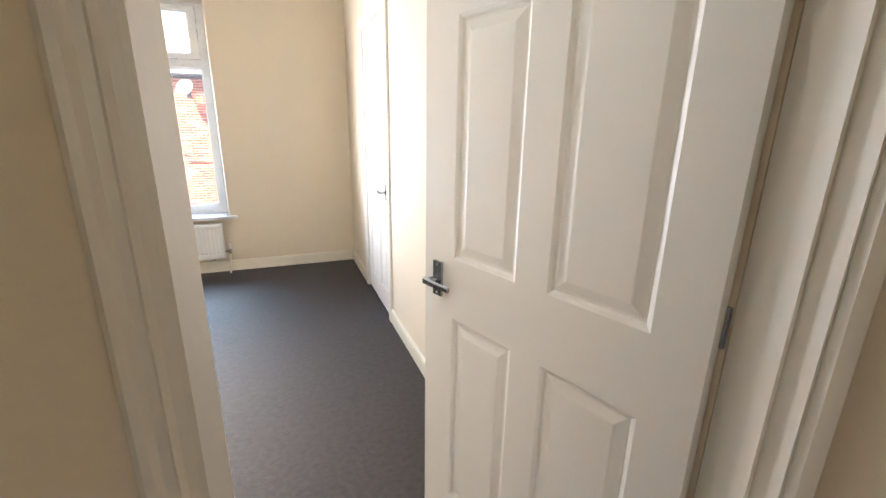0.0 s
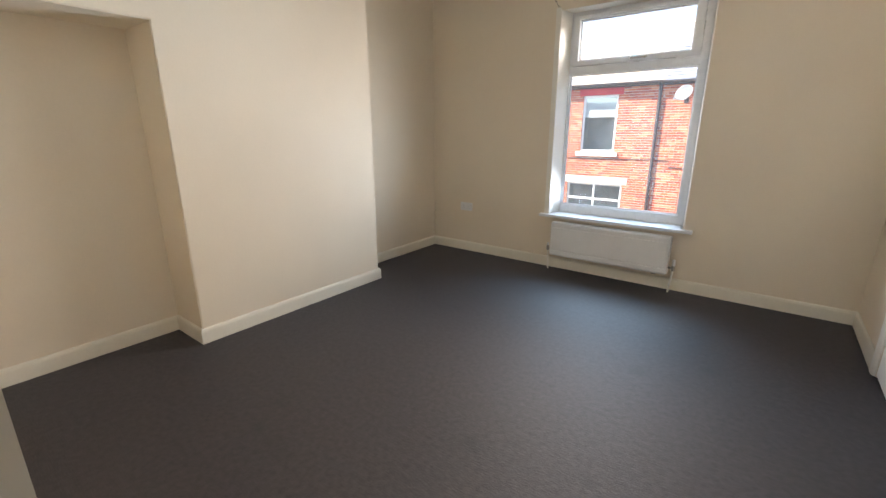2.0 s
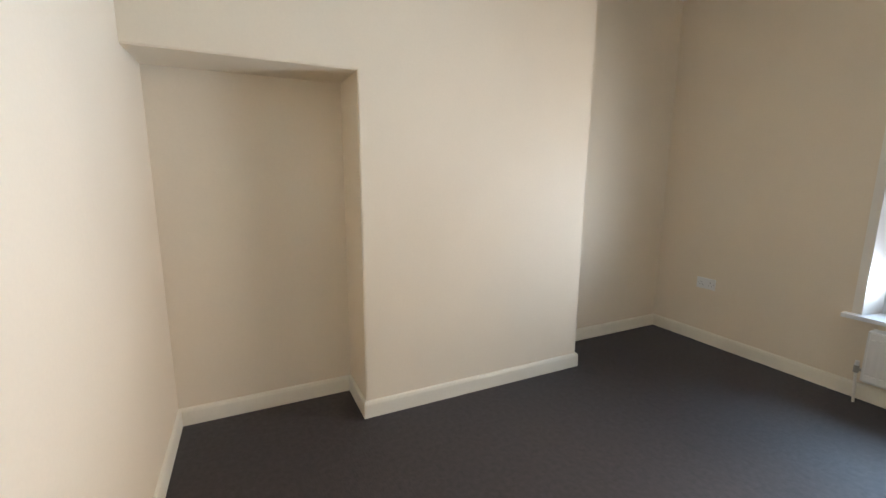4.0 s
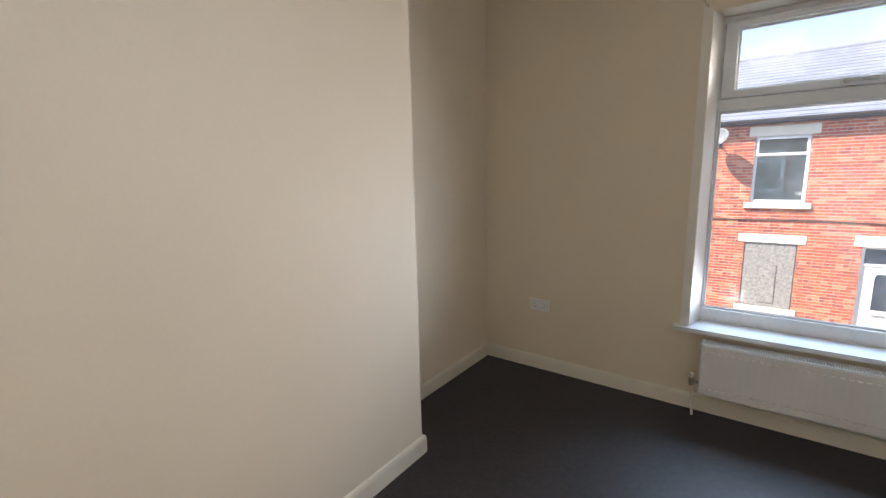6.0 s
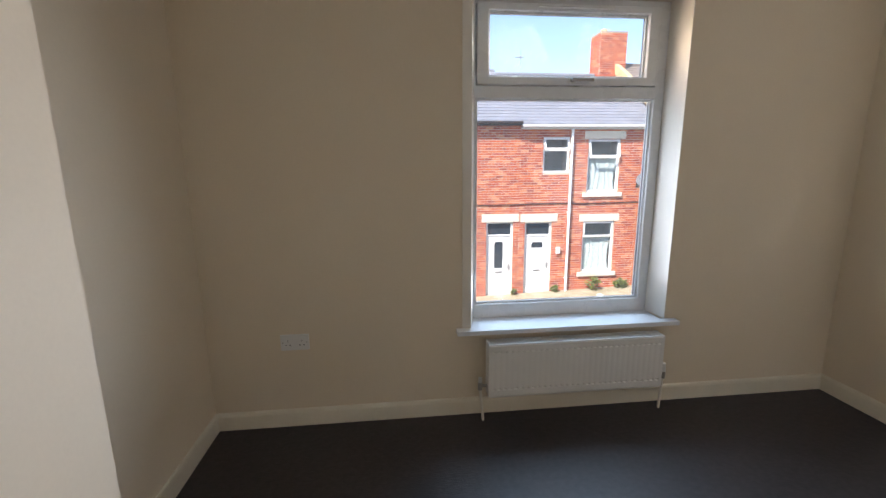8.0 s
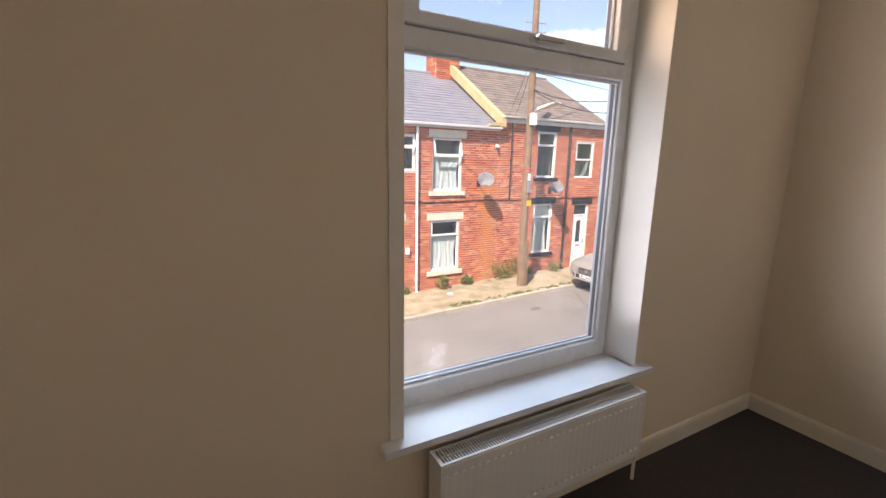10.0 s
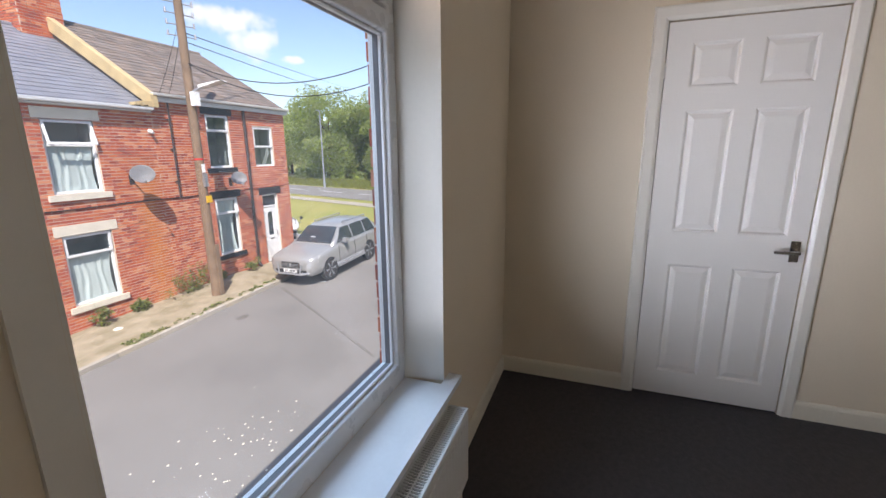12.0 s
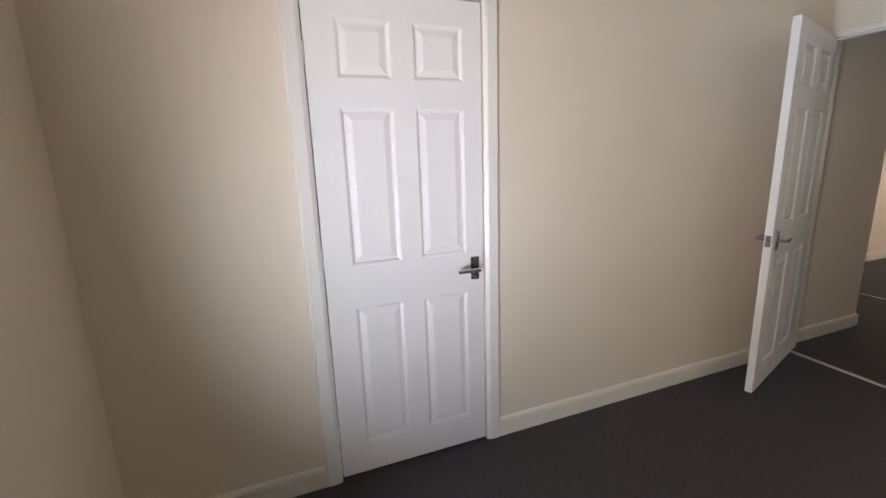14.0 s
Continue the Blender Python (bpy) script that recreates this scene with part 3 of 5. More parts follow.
def fluted(bm, y, sgn):
    cols, n = 31, 31 * 8
    zs = [(RZ0, 0, 0), (RZ0 + 0.012, 1, 0), (RZ0 + 0.044, 1, 0), (RZ0 + 0.050, 1, 1), (RZ0 + 0.058, 1, 0.12), (RZ0 + 0.066, 1, 0.10), (RZ1 - 0.056, 1, 0.10), (RZ1 - 0.050, 1, 0.12), (RZ1 - 0.044, 1, 1), (RZ1 - 0.039, 1, 0), (RZ1 - 0.010, 1, 0), (RZ1 - 0.002, 0, 0)]
    grid = []
    for z, lift, rib in zs:
        row = []
        for i in range(n + 1):
            f = i / n
            x = RX0 + 0.012 + f * (RX1 - RX0 - 0.024)
            s = 0.5 - 0.5 * math.cos(f * cols * math.tau)
            row.append(bm.verts.new((x, y + sgn * (0.008 * (1 - lift) + 0.0065 * rib * (s > 0.35) * min(1, (s - 0.35) / 0.4)), z)))
        grid.append(row)
    for a, b in zip(grid, grid[1:]):
        for i in range(n):
            bm.faces.new((a[i], a[i + 1], b[i + 1], b[i]))


bm = bmesh.new()
fluted(bm, RF, 1)
box(bm, RX0 + 0.012, RX1 - 0.012, RF + 0.009, RF + 0.014, RZ0 + 0.001, RZ1 - 0.003)
radpart("front_panel", bm, RADP, "white pressed steel panel with vertical flutes")
radpart("back_panel", blocks((RX0 + 0.012, RX1 - 0.012, RB - 0.012, RB, RZ0, RZ1 - 0.003), bev=0.003), RADP)
# dark colour paints the shade that shows between the grille bars
radpart("convector", blocks((RX0 + 0.03, RX1 - 0.03, RF + 0.018, RB - 0.016, RZ0 + 0.03, RZ1 - 0.022)), RADIN, "inner fins coloured dark for the shade under the grille")
for x in (RX0, RX1 - 0.010):
    radpart("side_panel", blocks((x, x + 0.010, RF + 0.001, RB - 0.001, RZ0 + 0.008, RZ1), bev=0.002), RADP)
bm = bmesh.new()
box(bm, RX0 + 0.010, RX1 - 0.010, RF + 0.002, RF + 0.009, RZ1 - 0.006, RZ1)
box(bm, RX0 + 0.010, RX1 - 0.010, RB - 0.009, RB - 0.002, RZ1 - 0.006, RZ1)
box(bm, RX0 + 0.010, RX1 - 0.010, (RF + RB) / 2 - 0.002, (RF + RB) / 2 + 0.002, RZ1 - 0.007, RZ1 - 0.001)
n = 88
for i in range(n + 1):
    x = RX0 + 0.011 + i * (RX1 - RX0 - 0.028) / n
    box(bm, x, x + 0.0042, RF + 0.009, RB - 0.009, RZ1 - 0.006, RZ1 - 0.0008)
radpart("grille", bm, RADP, "white slotted top grille")
for x, s, z in ((RX0, -1, 0.205), (RX1, 1, 0.205)):
    bm = bmesh.new()
    tube(bm, (x - s * 0.002, -0.075, z), (x + s * 0.045, -0.075, z), 0.009)
    tube(bm, (x + s * 0.038, -0.075, z - 0.022), (x + s * 0.038, -0.075, z + 0.022), 0.013)
    valve = radpart("valve", bm, BRASSY, "tarnished metal radiator valve", False)
    bm = bmesh.new()
    if s > 0:
        tube(bm, (x + s * 0.038, -0.075, z + 0.020), (x + s * 0.038, -0.075, z + 0.07), 0.014, 0.011)
    else:
        tube(bm, (x + s * 0.038, -0.075, z + 0.020), (x + s * 0.038, -0.075, z + 0.05), 0.011, 0.010)
    bm.transform(rad_in)
    part("valve_cap", bm, PLASTIC, valve, "white plastic valve cap")
    bm = bmesh.new()
    tube(bm, (x + s * 0.038, -0.075, z - 0.02), (x + s * 0.022, -0.085, -0.002), 0.0075)
    radpart("pipe", bm, GLOSS, "white painted copper pipe")
bm = bmesh.new()
tube(bm, (RX1 - 0.12, -0.075, RZ0 - 0.012), (RX1 - 0.085, -0.075, RZ0 - 0.012), 0.009)
box(bm, RX1 - 0.112, RX1 - 0.093, -0.085, -0.065, RZ0 - 0.012, RZ0 + 0.002)
radpart("drain_plug", bm, BRASSY, "small brass drain plug")
for x in (RX0 + 0.16, RX1 - 0.16):
    radpart("bracket", blocks((x, x + 0.03, RB, 0.0, RZ0 + 0.03, RZ0 + 0.26)), RADP)

# ---- wall socket ----
sx, sz = -3.194, 0.488
sock = thing("wall_socket", pose(sx, 0, sz), "white plastic double wall socket with switches", "socket")
bm = blocks((-0.073, 0.073, -0.0105, -0.0003, -0.043, 0.043), bev=0.004)
part("plate", bm, PLASTIC, sock)
for s in (-1, 1):
    part("switch", blocks((s * 0.048 - 0.0065, s * 0.048 + 0.0065, -0.0135, -0.0108, 0.012, 0.031), bev=0.001), PLASTIC, sock)
    bm = bmesh.new()
    box(bm, s * 0.036 - 0.002, s * 0.036 + 0.002, -0.0112, -0.0107, 0.006, 0.014)
    for d in (-0.011, 0.011):
        box(bm, s * 0.036 + d - 0.0035, s * 0.036 + d + 0.0035, -0.0112, -0.0107, -0.016, -0.012)
    part("pin_holes", bm, HOLE, sock, "dark three-pin holes")
for x in (-0.062, 0.062):
    bm = bmesh.new()
    tube(bm, (x, -0.0104, 0), (x, -0.0113, 0), 0.003)
    part("screw", bm, BRASSY, sock)

# ---- outdoors: materials ----
ASPHALT = material("asphalt_road", (0.20, 0.19, 0.175), 0.9, vary=0.14, scale=0.45, grain=25, bump=0.3, dist=0.006)
CONCRETE = material("worn_concrete_paving", (0.37, 0.31, 0.22), 0.9, second=(0.19, 0.16, 0.09), scale=2.6, grain=18, bump=0.25, dist=0.005)
KERB = material("pale_kerb_concrete", (0.38, 0.34, 0.27), 0.9, vary=0.12, scale=2, grain=30, island=0.12)
GRASS = material("mown_grass", (0.17, 0.20, 0.035), 0.9, vary=0.2, scale=0.25, grain=6, bump=0.4, dist=0.03, second=(0.30, 0.26, 0.07))
MEADOW = material("long_dry_grass", (0.24, 0.24, 0.04), 0.9, island=0.3, second=(0.16, 0.20, 0.03))
LEAF = material("tree_leaves", (0.29, 0.37, 0.07), 0.6, island=0.3, second=(0.30, 0.36, 0.10), bump=0)
WEED = material("weed_leaves", (0.25, 0.32, 0.07), 0.6, island=0.4, second=(0.22, 0.22, 0.06), bump=0)


def let_light_through(m, share):
    """Thin leaves: part of the light passes on through the blade."""
    n, l = m.node_tree.nodes, m.node_tree.links
    b = n["Principled BSDF"]
    thin, both = n.new("ShaderNodeBsdfTranslucent"), n.new("ShaderNodeMixShader")
    l.new(b.inputs["Base Color"].links[0].from_socket, thin.inputs["Color"])
    both.inputs[0].default_value = share
    l.new(b.outputs[0], both.inputs[1])
    l.new(thin.outputs[0], both.inputs[2])
    l.new(both.outputs[0], n["Material Output"].inputs["Surface"])


for leafy in (LEAF, WEED, MEADOW):
    let_light_through(leafy, 0.55)
BARK = material("tree_bark", (0.12, 0.09, 0.06), 0.9, vary=0.2, scale=4, grain=30, bump=0.5, dist=0.02)
MORTAR = material("lime_mortar", (0.60, 0.47, 0.37), 0.95, vary=0.15, scale=1.5)
SLATE = material("blue_grey_slate", (0.20, 0.21, 0.245), 0.55, island=0.06, vary=0.1, scale=2)
TILED = material("brown_grey_roof_tile", (0.20, 0.155, 0.125), 0.8, island=0.2, vary=0.15, scale=2)
PANTILE = material("buff_roof_tile", (0.40, 0.33, 0.23), 0.8, island=0.15, vary=0.12, scale=2)
STONE = material("painted_stone_cream", (0.72, 0.66, 0.54), 0.8, vary=0.1, scale=5, grain=40)
BLACKP = material("black_painted_stone", (0.025, 0.027, 0.032), 0.5, vary=0.2, scale=5)
REDP = material("red_painted_stone", (0.55, 0.03, 0.03), 0.5, vary=0.1)
WHITEP = material("white_plastic_outside", (0.78, 0.79, 0.79), 0.35, vary=0.04, scale=4)
FASCIA = material("grey_white_fascia", (0.68, 0.67, 0.64), 0.5, vary=0.1)
BLACKPIPE = material("black_cast_iron_pipe", (0.06, 0.045, 0.042), 0.5, vary=0.2)
COPING = material("buff_stone_coping", (0.55, 0.42, 0.22), 0.85, vary=0.15, scale=4)
BOARD = material("weathered_chipboard", (0.36, 0.34, 0.30), 0.9, vary=0.25, scale=16, grain=70, second=(0.15, 0.14, 0.13))
DARKIN = material("unlit_room_interior", (0.42, 0.43, 0.41), 0.9, vary=0.2)
NET = material("net_curtain", (0.76, 0.79, 0.76), 0.9, vary=0.08, scale=8)
BLIND = material("white_roller_blind", (0.75, 0.74, 0.72), 0.8, vary=0.05)
POLE = material("weathered_pole_wood", (0.24, 0.16, 0.10), 0.9, vary=0.2, scale=3, grain=50, bump=0.4, dist=0.01)
STEEL = material("galvanised_steel", (0.45, 0.46, 0.47), 0.45, metal=0.7, vary=0.1)
DISH = material("grey_dish_paint", (0.33, 0.34, 0.35), 0.5, vary=0.1, scale=5)
YELLOW = material("yellow_tag", (0.75, 0.45, 0.02), 0.5, vary=0.1)
REDTAPE = material("red_tape", (0.60, 0.03, 0.02), 0.5, vary=0.1)
WIRE = material("black_cable", (0.02, 0.02, 0.02), 0.6, vary=0.1, bump=0)
HGLASS = glass_material("house_glass", (0.88, 0.93, 0.94), 0.12)
SILVER = material("silver_car_paint", (0.36, 0.365, 0.355), 0.32, metal=0.4, vary=0.02, bump=0.0, coat=0.6)
CARGLASS = material("tinted_car_glass", (0.03, 0.04, 0.05), 0.06, vary=0.05, bump=0.0, coat=0.5)
TYRE = material("tyre_rubber", (0.025, 0.025, 0.026), 0.8, vary=0.2)
TRIMBLACK = material("black_car_plastic", (0.03, 0.03, 0.032), 0.5, vary=0.1)
LAMPGLASS = material("headlamp_lens", (0.80, 0.82, 0.82), 0.10, vary=0.1, bump=0, coat=0.5)
PLATEM = material("white_number_plate", (0.75, 0.75, 0.73), 0.4, vary=0.04)


def brick_material():
    """Red brick, each one fired a little differently, with a rust-coloured run under the bracket of a dish."""
    m = material("red_brick", (0.50, 0.115, 0.048), 0.88, vary=0.15, scale=9, grain=60, bump=0.3, second=(0.40, 0.11, 0.06))
    n, l = m.node_tree.nodes, m.node_tree.links
    b = n["Principled BSDF"]
    isl, inf, add, fr = n.new("ShaderNodeNewGeometry"), n.new("ShaderNodeObjectInfo"), n.new("ShaderNodeMath"), n.new("ShaderNodeMath")
    add.operation, fr.operation = "ADD", "FRACT"
    l.new(isl.outputs["Random Per Island"], add.inputs[0])
    l.new(inf.outputs["Random"], add.inputs[1])
    l.new(add.outputs[0], fr.inputs[0])
    ramp = n.new("ShaderNodeValToRGB")
    ramp.color_ramp.interpolation = "CONSTANT"
    tones = ((0.0, (0.22, 0.045, 0.032)), (0.10, (0.35, 0.068, 0.034)), (0.34, (0.44, 0.098, 0.040)), (0.60, (0.51, 0.145, 0.052)), (0.80, (0.38, 0.105, 0.062)), (0.87, (0.60, 0.270, 0.140)))
    for k, (at, tone) in enumerate(tones):
        el = ramp.color_ramp.elements[k] if k < 2 else ramp.color_ramp.elements.new(at)
        el.position, el.color = at, (*tone, 1)
    l.new(fr.outputs[0], ramp.inputs[0])
    both = n.new("ShaderNodeMix")
    both.data_type = "RGBA"
    both.inputs["Factor"].default_value = 0.72
    l.new(b.inputs["Base Color"].links[0].from_socket, both.inputs["A"])
    l.new(ramp.outputs[0], both.inputs["B"])
    src = both.outputs["Result"]
    geo, sep = n.new("ShaderNodeNewGeometry"), n.new("ShaderNodeSeparateXYZ")
    l.new(geo.outputs["Position"], sep.inputs[0])
    nz = n.new("ShaderNodeTexNoise")
    nz.inputs["Scale"].default_value, nz.inputs["Detail"].default_value = 2.2, 6
    l.new(geo.outputs["Position"], nz.inputs["Vector"])
    dx = n.new("ShaderNodeMath")
    dx.operation = "SUBTRACT"
    l.new(sep.outputs["X"], dx.inputs[0])
    dx.inputs[1].default_value = 5.35
    ab = n.new("ShaderNodeMath")
    ab.operation = "ABSOLUTE"
    l.new(dx.outputs[0], ab.inputs[0])
    fx = n.new("ShaderNodeMapRange")
    fx.inputs["From Min"].default_value, fx.inputs["From Max"].default_value = 0.5, 0.05
    l.new(ab.outputs[0], fx.inputs["Value"])
    fz = n.new("ShaderNodeMapRange")
    fz.inputs["From Min"].default_value, fz.inputs["From Max"].default_value = 1.5, 0.9
    l.new(sep.outputs["Z"], fz.inputs["Value"])
    k1, k2, k3 = (n.new("ShaderNodeMath") for _ in range(3))
    for k in (k1, k2, k3):
        k.operation = "MULTIPLY"
    l.new(fx.outputs[0], k1.inputs[0]), l.new(fz.outputs[0], k1.inputs[1])
    l.new(nz.outputs["Fac"], k2.inputs[0])
    k2.inputs[1].default_value = 1.5
    l.new(k1.outputs[0], k3.inputs[0]), l.new(k2.outputs[0], k3.inputs[1])
    mix = n.new("ShaderNodeMix")
    mix.data_type = "RGBA"
    l.new(k3.outputs[0], mix.inputs["Factor"])
    l.new(src, mix.inputs["A"])
    mix.inputs["B"].default_value = (0.52, 0.17, 0.035, 1)
    l.new(mix.outputs["Result"], b.inputs["Base Color"])
    return m


BRICK = brick_material()


PATCH_SHADOW = material("dark_patch_and_shadow", (0.165, 0.152, 0.135), 0.9, vary=0.2, scale=8)

# ---- outdoors: ground ----
def gz(x):
    return -2.83 + 0.034 * min(max(x, -20), 14)


def sheet(xs, ys, lift, bm=None):
    bm = bm or bmesh.new()
    g = [[bm.verts.new((x, y, gz(x) + (lift(x) if callable(lift) else lift))) for y in ys] for x in xs]
    for i in range(len(xs) - 1):
        for j in range(len(ys) - 1):
            bm.faces.new((g[i][j], g[i + 1][j], g[i + 1][j + 1], g[i][j + 1]))
    return bm


structure("ground", sheet([-900, -60, -20, 14, 60, 900], [-900, -60, 0.3, 60, 900], -0.03), GRASS, "mown green and straw-coloured grass", "ground")
structure("road", sheet([-60, -20, 8, 14, 15.5], [2.2, 8.6], 0.0), ASPHALT, "worn grey asphalt street", "road")
step = lambda x: 0.095 if x < 7.7 else (0.012 if x > 8.6 else 0.095 - 0.092 * (x - 7.7))
structure("pavement", sheet([-60, -20, 0, 7.7, 8.0, 8.3, 8.6, 11, 15.5], [8.72, 10.64], step), CONCRETE, "worn pale concrete pavement along the terrace", "pavement")
structure("pavement", sheet([-60, -20, 15.5], [0.3, 2.08], 0.095), CONCRETE, "worn pale concrete pavement under the window", "pavement")
kerb = new("kerb")
tagged(kerb, "pale concrete kerbstones along the street", "kerb", kind="structure")
me = bpy.data.meshes.new("kerbstone")
bm = blocks((-0.455, 0.455, -0.06, 0.06, -0.2, 0.1), bev=0.012)
bm.to_mesh(me)
bm.free()
me.materials.append(KERB)
for i in range(22):
    x = -6.0 + i * 0.92
    ob = new("kerbstone", me)
    ob.parent = kerb
    ob.matrix_world = pose(x, 8.66 + random.uniform(-0.006, 0.006), gz(x) + (step(x) - 0.095), 0, math.degrees(-math.atan(0.034)), 0)
# wire shadow drawn as a dark strip, mended patch in the street, loose litter
def patch(pts, label):
    bm = bmesh.new()
    lo = [bm.verts.new((x, y, gz(x) - 0.004)) for x, y in pts]
    hi = [bm.verts.new((x, y, gz(x) + 0.004)) for x, y in pts]
    bm.faces.new(hi)
    for k in range(len(pts)):
        bm.faces.new((lo[k], lo[(k + 1) % len(pts)], hi[(k + 1) % len(pts)], hi[k]))
    bmesh.ops.recalc_face_normals(bm, faces=bm.faces)
    structure("road_patch_and_shadow", bm, PATCH_SHADOW, label, "road patch")


# the first strip paints an overhead wire's shadow onto the road
patch([(7.21, 8.26), (5.83, 5.89), (4.40, 3.55), (4.45, 3.53), (5.88, 5.87), (7.27, 8.23)], "thin dark strip painted as a wire's shadow across the street")
patch([(4.95, 7.62), (5.28, 7.58), (5.40, 7.78), (5.05, 7.84)], "small darker mended patch in the road")
bm = bmesh.new()
for k in range(55):
    x, y = random.gauss(1.45, 0.55), random.gauss(4.1, 0.55)
    r = random.uniform(0.006, 0.018)
    box(bm, x - r, x + r, y - r * 0.7, y + r * 0.7, gz(x) + 0.001, gz(x) + 0.006)
tagged(made("litter", bm, STONE), "scattered pale grit and litter on the road", "litter", kind="stuff")
cover = thing("stopcock_cover", pose(3.56, 9.85, gz(3.56) + 0.095), "small round pale cover set in the pavement", "cover")
bm = bmesh.new()
tube(bm, (0, 0, -0.02), (0, 0, 0.012), 0.10, 0.095, 20)
part("rim", bm, STONE, cover)
bm = bmesh.new()
tube(bm, (0, 0, 0.010), (0, 0, 0.018), 0.075, 0.072, 20)
part("lid", bm, WHITEP, cover, "white lid")
# the main road beyond the field
RD, RN = Vector((0.31, 0.951, 0)), Vector((0.951, -0.31, 0))


def band(d0, d1, z, lo=-70, hi=70):
    bm = bmesh.new()
    o = Vector((29.0, 23.3, gz(30) + z))
    a, b, c, d = (o + RN * s + RD * t for s, t in ((d0, lo), (d1, lo), (d1, hi), (d0, hi)))
    bm.faces.new([bm.verts.new(p) for p in (a, b, c, d)])
    return bm


structure("road", band(0, 6.3, 0.0), ASPHALT, "grey asphalt main road across the field", "road")
structure("pavement", band(-2.6, -1.3, 0.0), KERB, "pale footpath beside the main road", "pavement")
bm = bmesh.new()
for k in range(-10, 10):
    o = Vector((29.0, 23.3, gz(30) + 0.012)) + RN * 3.1 + RD * (k * 6)
    a, b, c, d = (o + RN * s + RD * t for s, t in ((-0.07, 0), (0.07, 0), (0.07, 3.6), (-0.07, 3.6)))
    bm.faces.new([bm.verts.new(p) for p in (a, b, c, d)])
structure("road_marking", bm, WHITEP, "white dashed centre line on the main road", "road marking")


# ---- outdoors: the terrace opposite ----
FY = 10.6   # face of the bricks


def courses(x0, x1, z0, z1, holes, seed):
    """Boxes of a stretcher-bond brick skin, cut round the holes."""
    rnd = random.Random(seed)
    out, row, z = [], 0, z0
    while z < z1 - 0.03:
        top = min(z + 0.060, z1)
        free = [(x0, x1)]
        for h in holes:
            if h[2] < top - 0.01 and h[3] > z + 0.01:
                free = [q for a, b in free for q in ((a, min(b, h[0])), (max(a, h[1]), b)) if q[1] - q[0] > 0.02]
        first = -0.11 * (row % 2) + 0.03 * rnd.random()
        head = row % 6 == 5
        length = 0.1015 if head else 0.214
        for a, b in free:
            x = x0 + first + math.floor((a - x0 - first) / (length + 0.01)) * (length + 0.01)
            while x < b:
                p, q = max(x, a), min(x + length, b)
                if q - p > 0.025:
                    out.append((p, q, z, top, rnd.uniform(0.0035, 0.0065)))
                x += length + 0.01
        row += 1
        z += 0.075
    return out


def brick_mesh(name, bricks, y, along="x", plane=0.0):
    vs, fs = [], []
    for p, q, z, t, proud in bricks:
        k = len(vs)
        for d in (y + 0.004 - proud + 0.004, y + 0.02):
            vs += [(p, d, z), (q, d, z), (q, d, t), (p, d, t)]
        fs += [(k, k + 1, k + 2, k + 3), (k, k + 4, k + 5, k + 1), (k + 1, k + 5, k + 6, k + 2), (k + 2, k + 6, k + 7, k + 3), (k + 3, k + 7, k + 4, k)]
    me = bpy.data.meshes.new(name)
    me.from_pydata(vs, [], fs)
    me.materials.append(BRICK)
    return me


def tiles(name, mat, x0, x1, ya, za, yb, zb, w, h, rnd):
    """Overlapping tiles on a slope from the eave (ya, za) to the ridge (yb, zb)."""
    vs, fs = [], []
    length = math.hypot(yb - ya, zb - za)
    uy, uz = (yb - ya) / length, (zb - za) / length
    ny, nzv = -uz, uy
    rows = int(length / h)
    for r in range(rows + 1):
        s0, s1 = r * h, min((r + 1) * h + 0.03, length + 0.02)
        x = x0 - (w / 2 if r % 2 else 0)
        while x < x1:
            p, q = max(x, x0), min(x + w - 0.004, x1)
            x += w
            if q - p < 0.03:
                continue
            lift = 0.016 + rnd.uniform(-0.003, 0.004)
            k = len(vs)
            for s, o in ((s0, lift), (s1, 0.004), (s0, -0.002)):
                vs += [(p, ya + uy * s + ny * o, za + uz * s + nzv * o), (q, ya + uy * s + ny * o, za + uz * s + nzv * o)]
            fs += [(k, k + 1, k + 3, k + 2), (k + 4, k + 5, k + 1, k), (k, k + 2, k + 4), (k + 1, k + 5, k + 3)]
    me = bpy.data.meshes.new(name)
    me.from_pydata(vs, [], fs)
    me.materials.append(mat)
    return me


def child(name, me, parent, label="", kind=""):
    ob = new(name, me)
    ob.parent = parent
    return tagged(ob, label, kind=kind)


def curtain(x0, x1, z0, z1, y, drape=0.0):
    bm = bmesh.new()
    n, rows = 40, 8
    g = []
    for j in range(rows + 1):
        f = j / rows
        pinch = drape * math.sin(math.pi * min(1, (1 - f) * 0.9)) * 0.5
        mid = x0 + (x1 - x0) * 0.45
        g.append([bm.verts.new((mid + (x0 + (x1 - x0) * i / n - mid) * (1 - pinch), y + 0.012 * math.sin(i * 0.75 + 1.1 * math.sin(j * 0.8 + i * 0.11)) * (0.5 + 0.5 * math.sin(i * 0.37 + x0)), z0 + (z1 - z0) * f)) for i in range(n + 1)])
    for a, b in zip(g, g[1:]):
        for i in range(n):
            bm.faces.new((a[i], a[i + 1], b[i + 1], b[i]))
    return bm


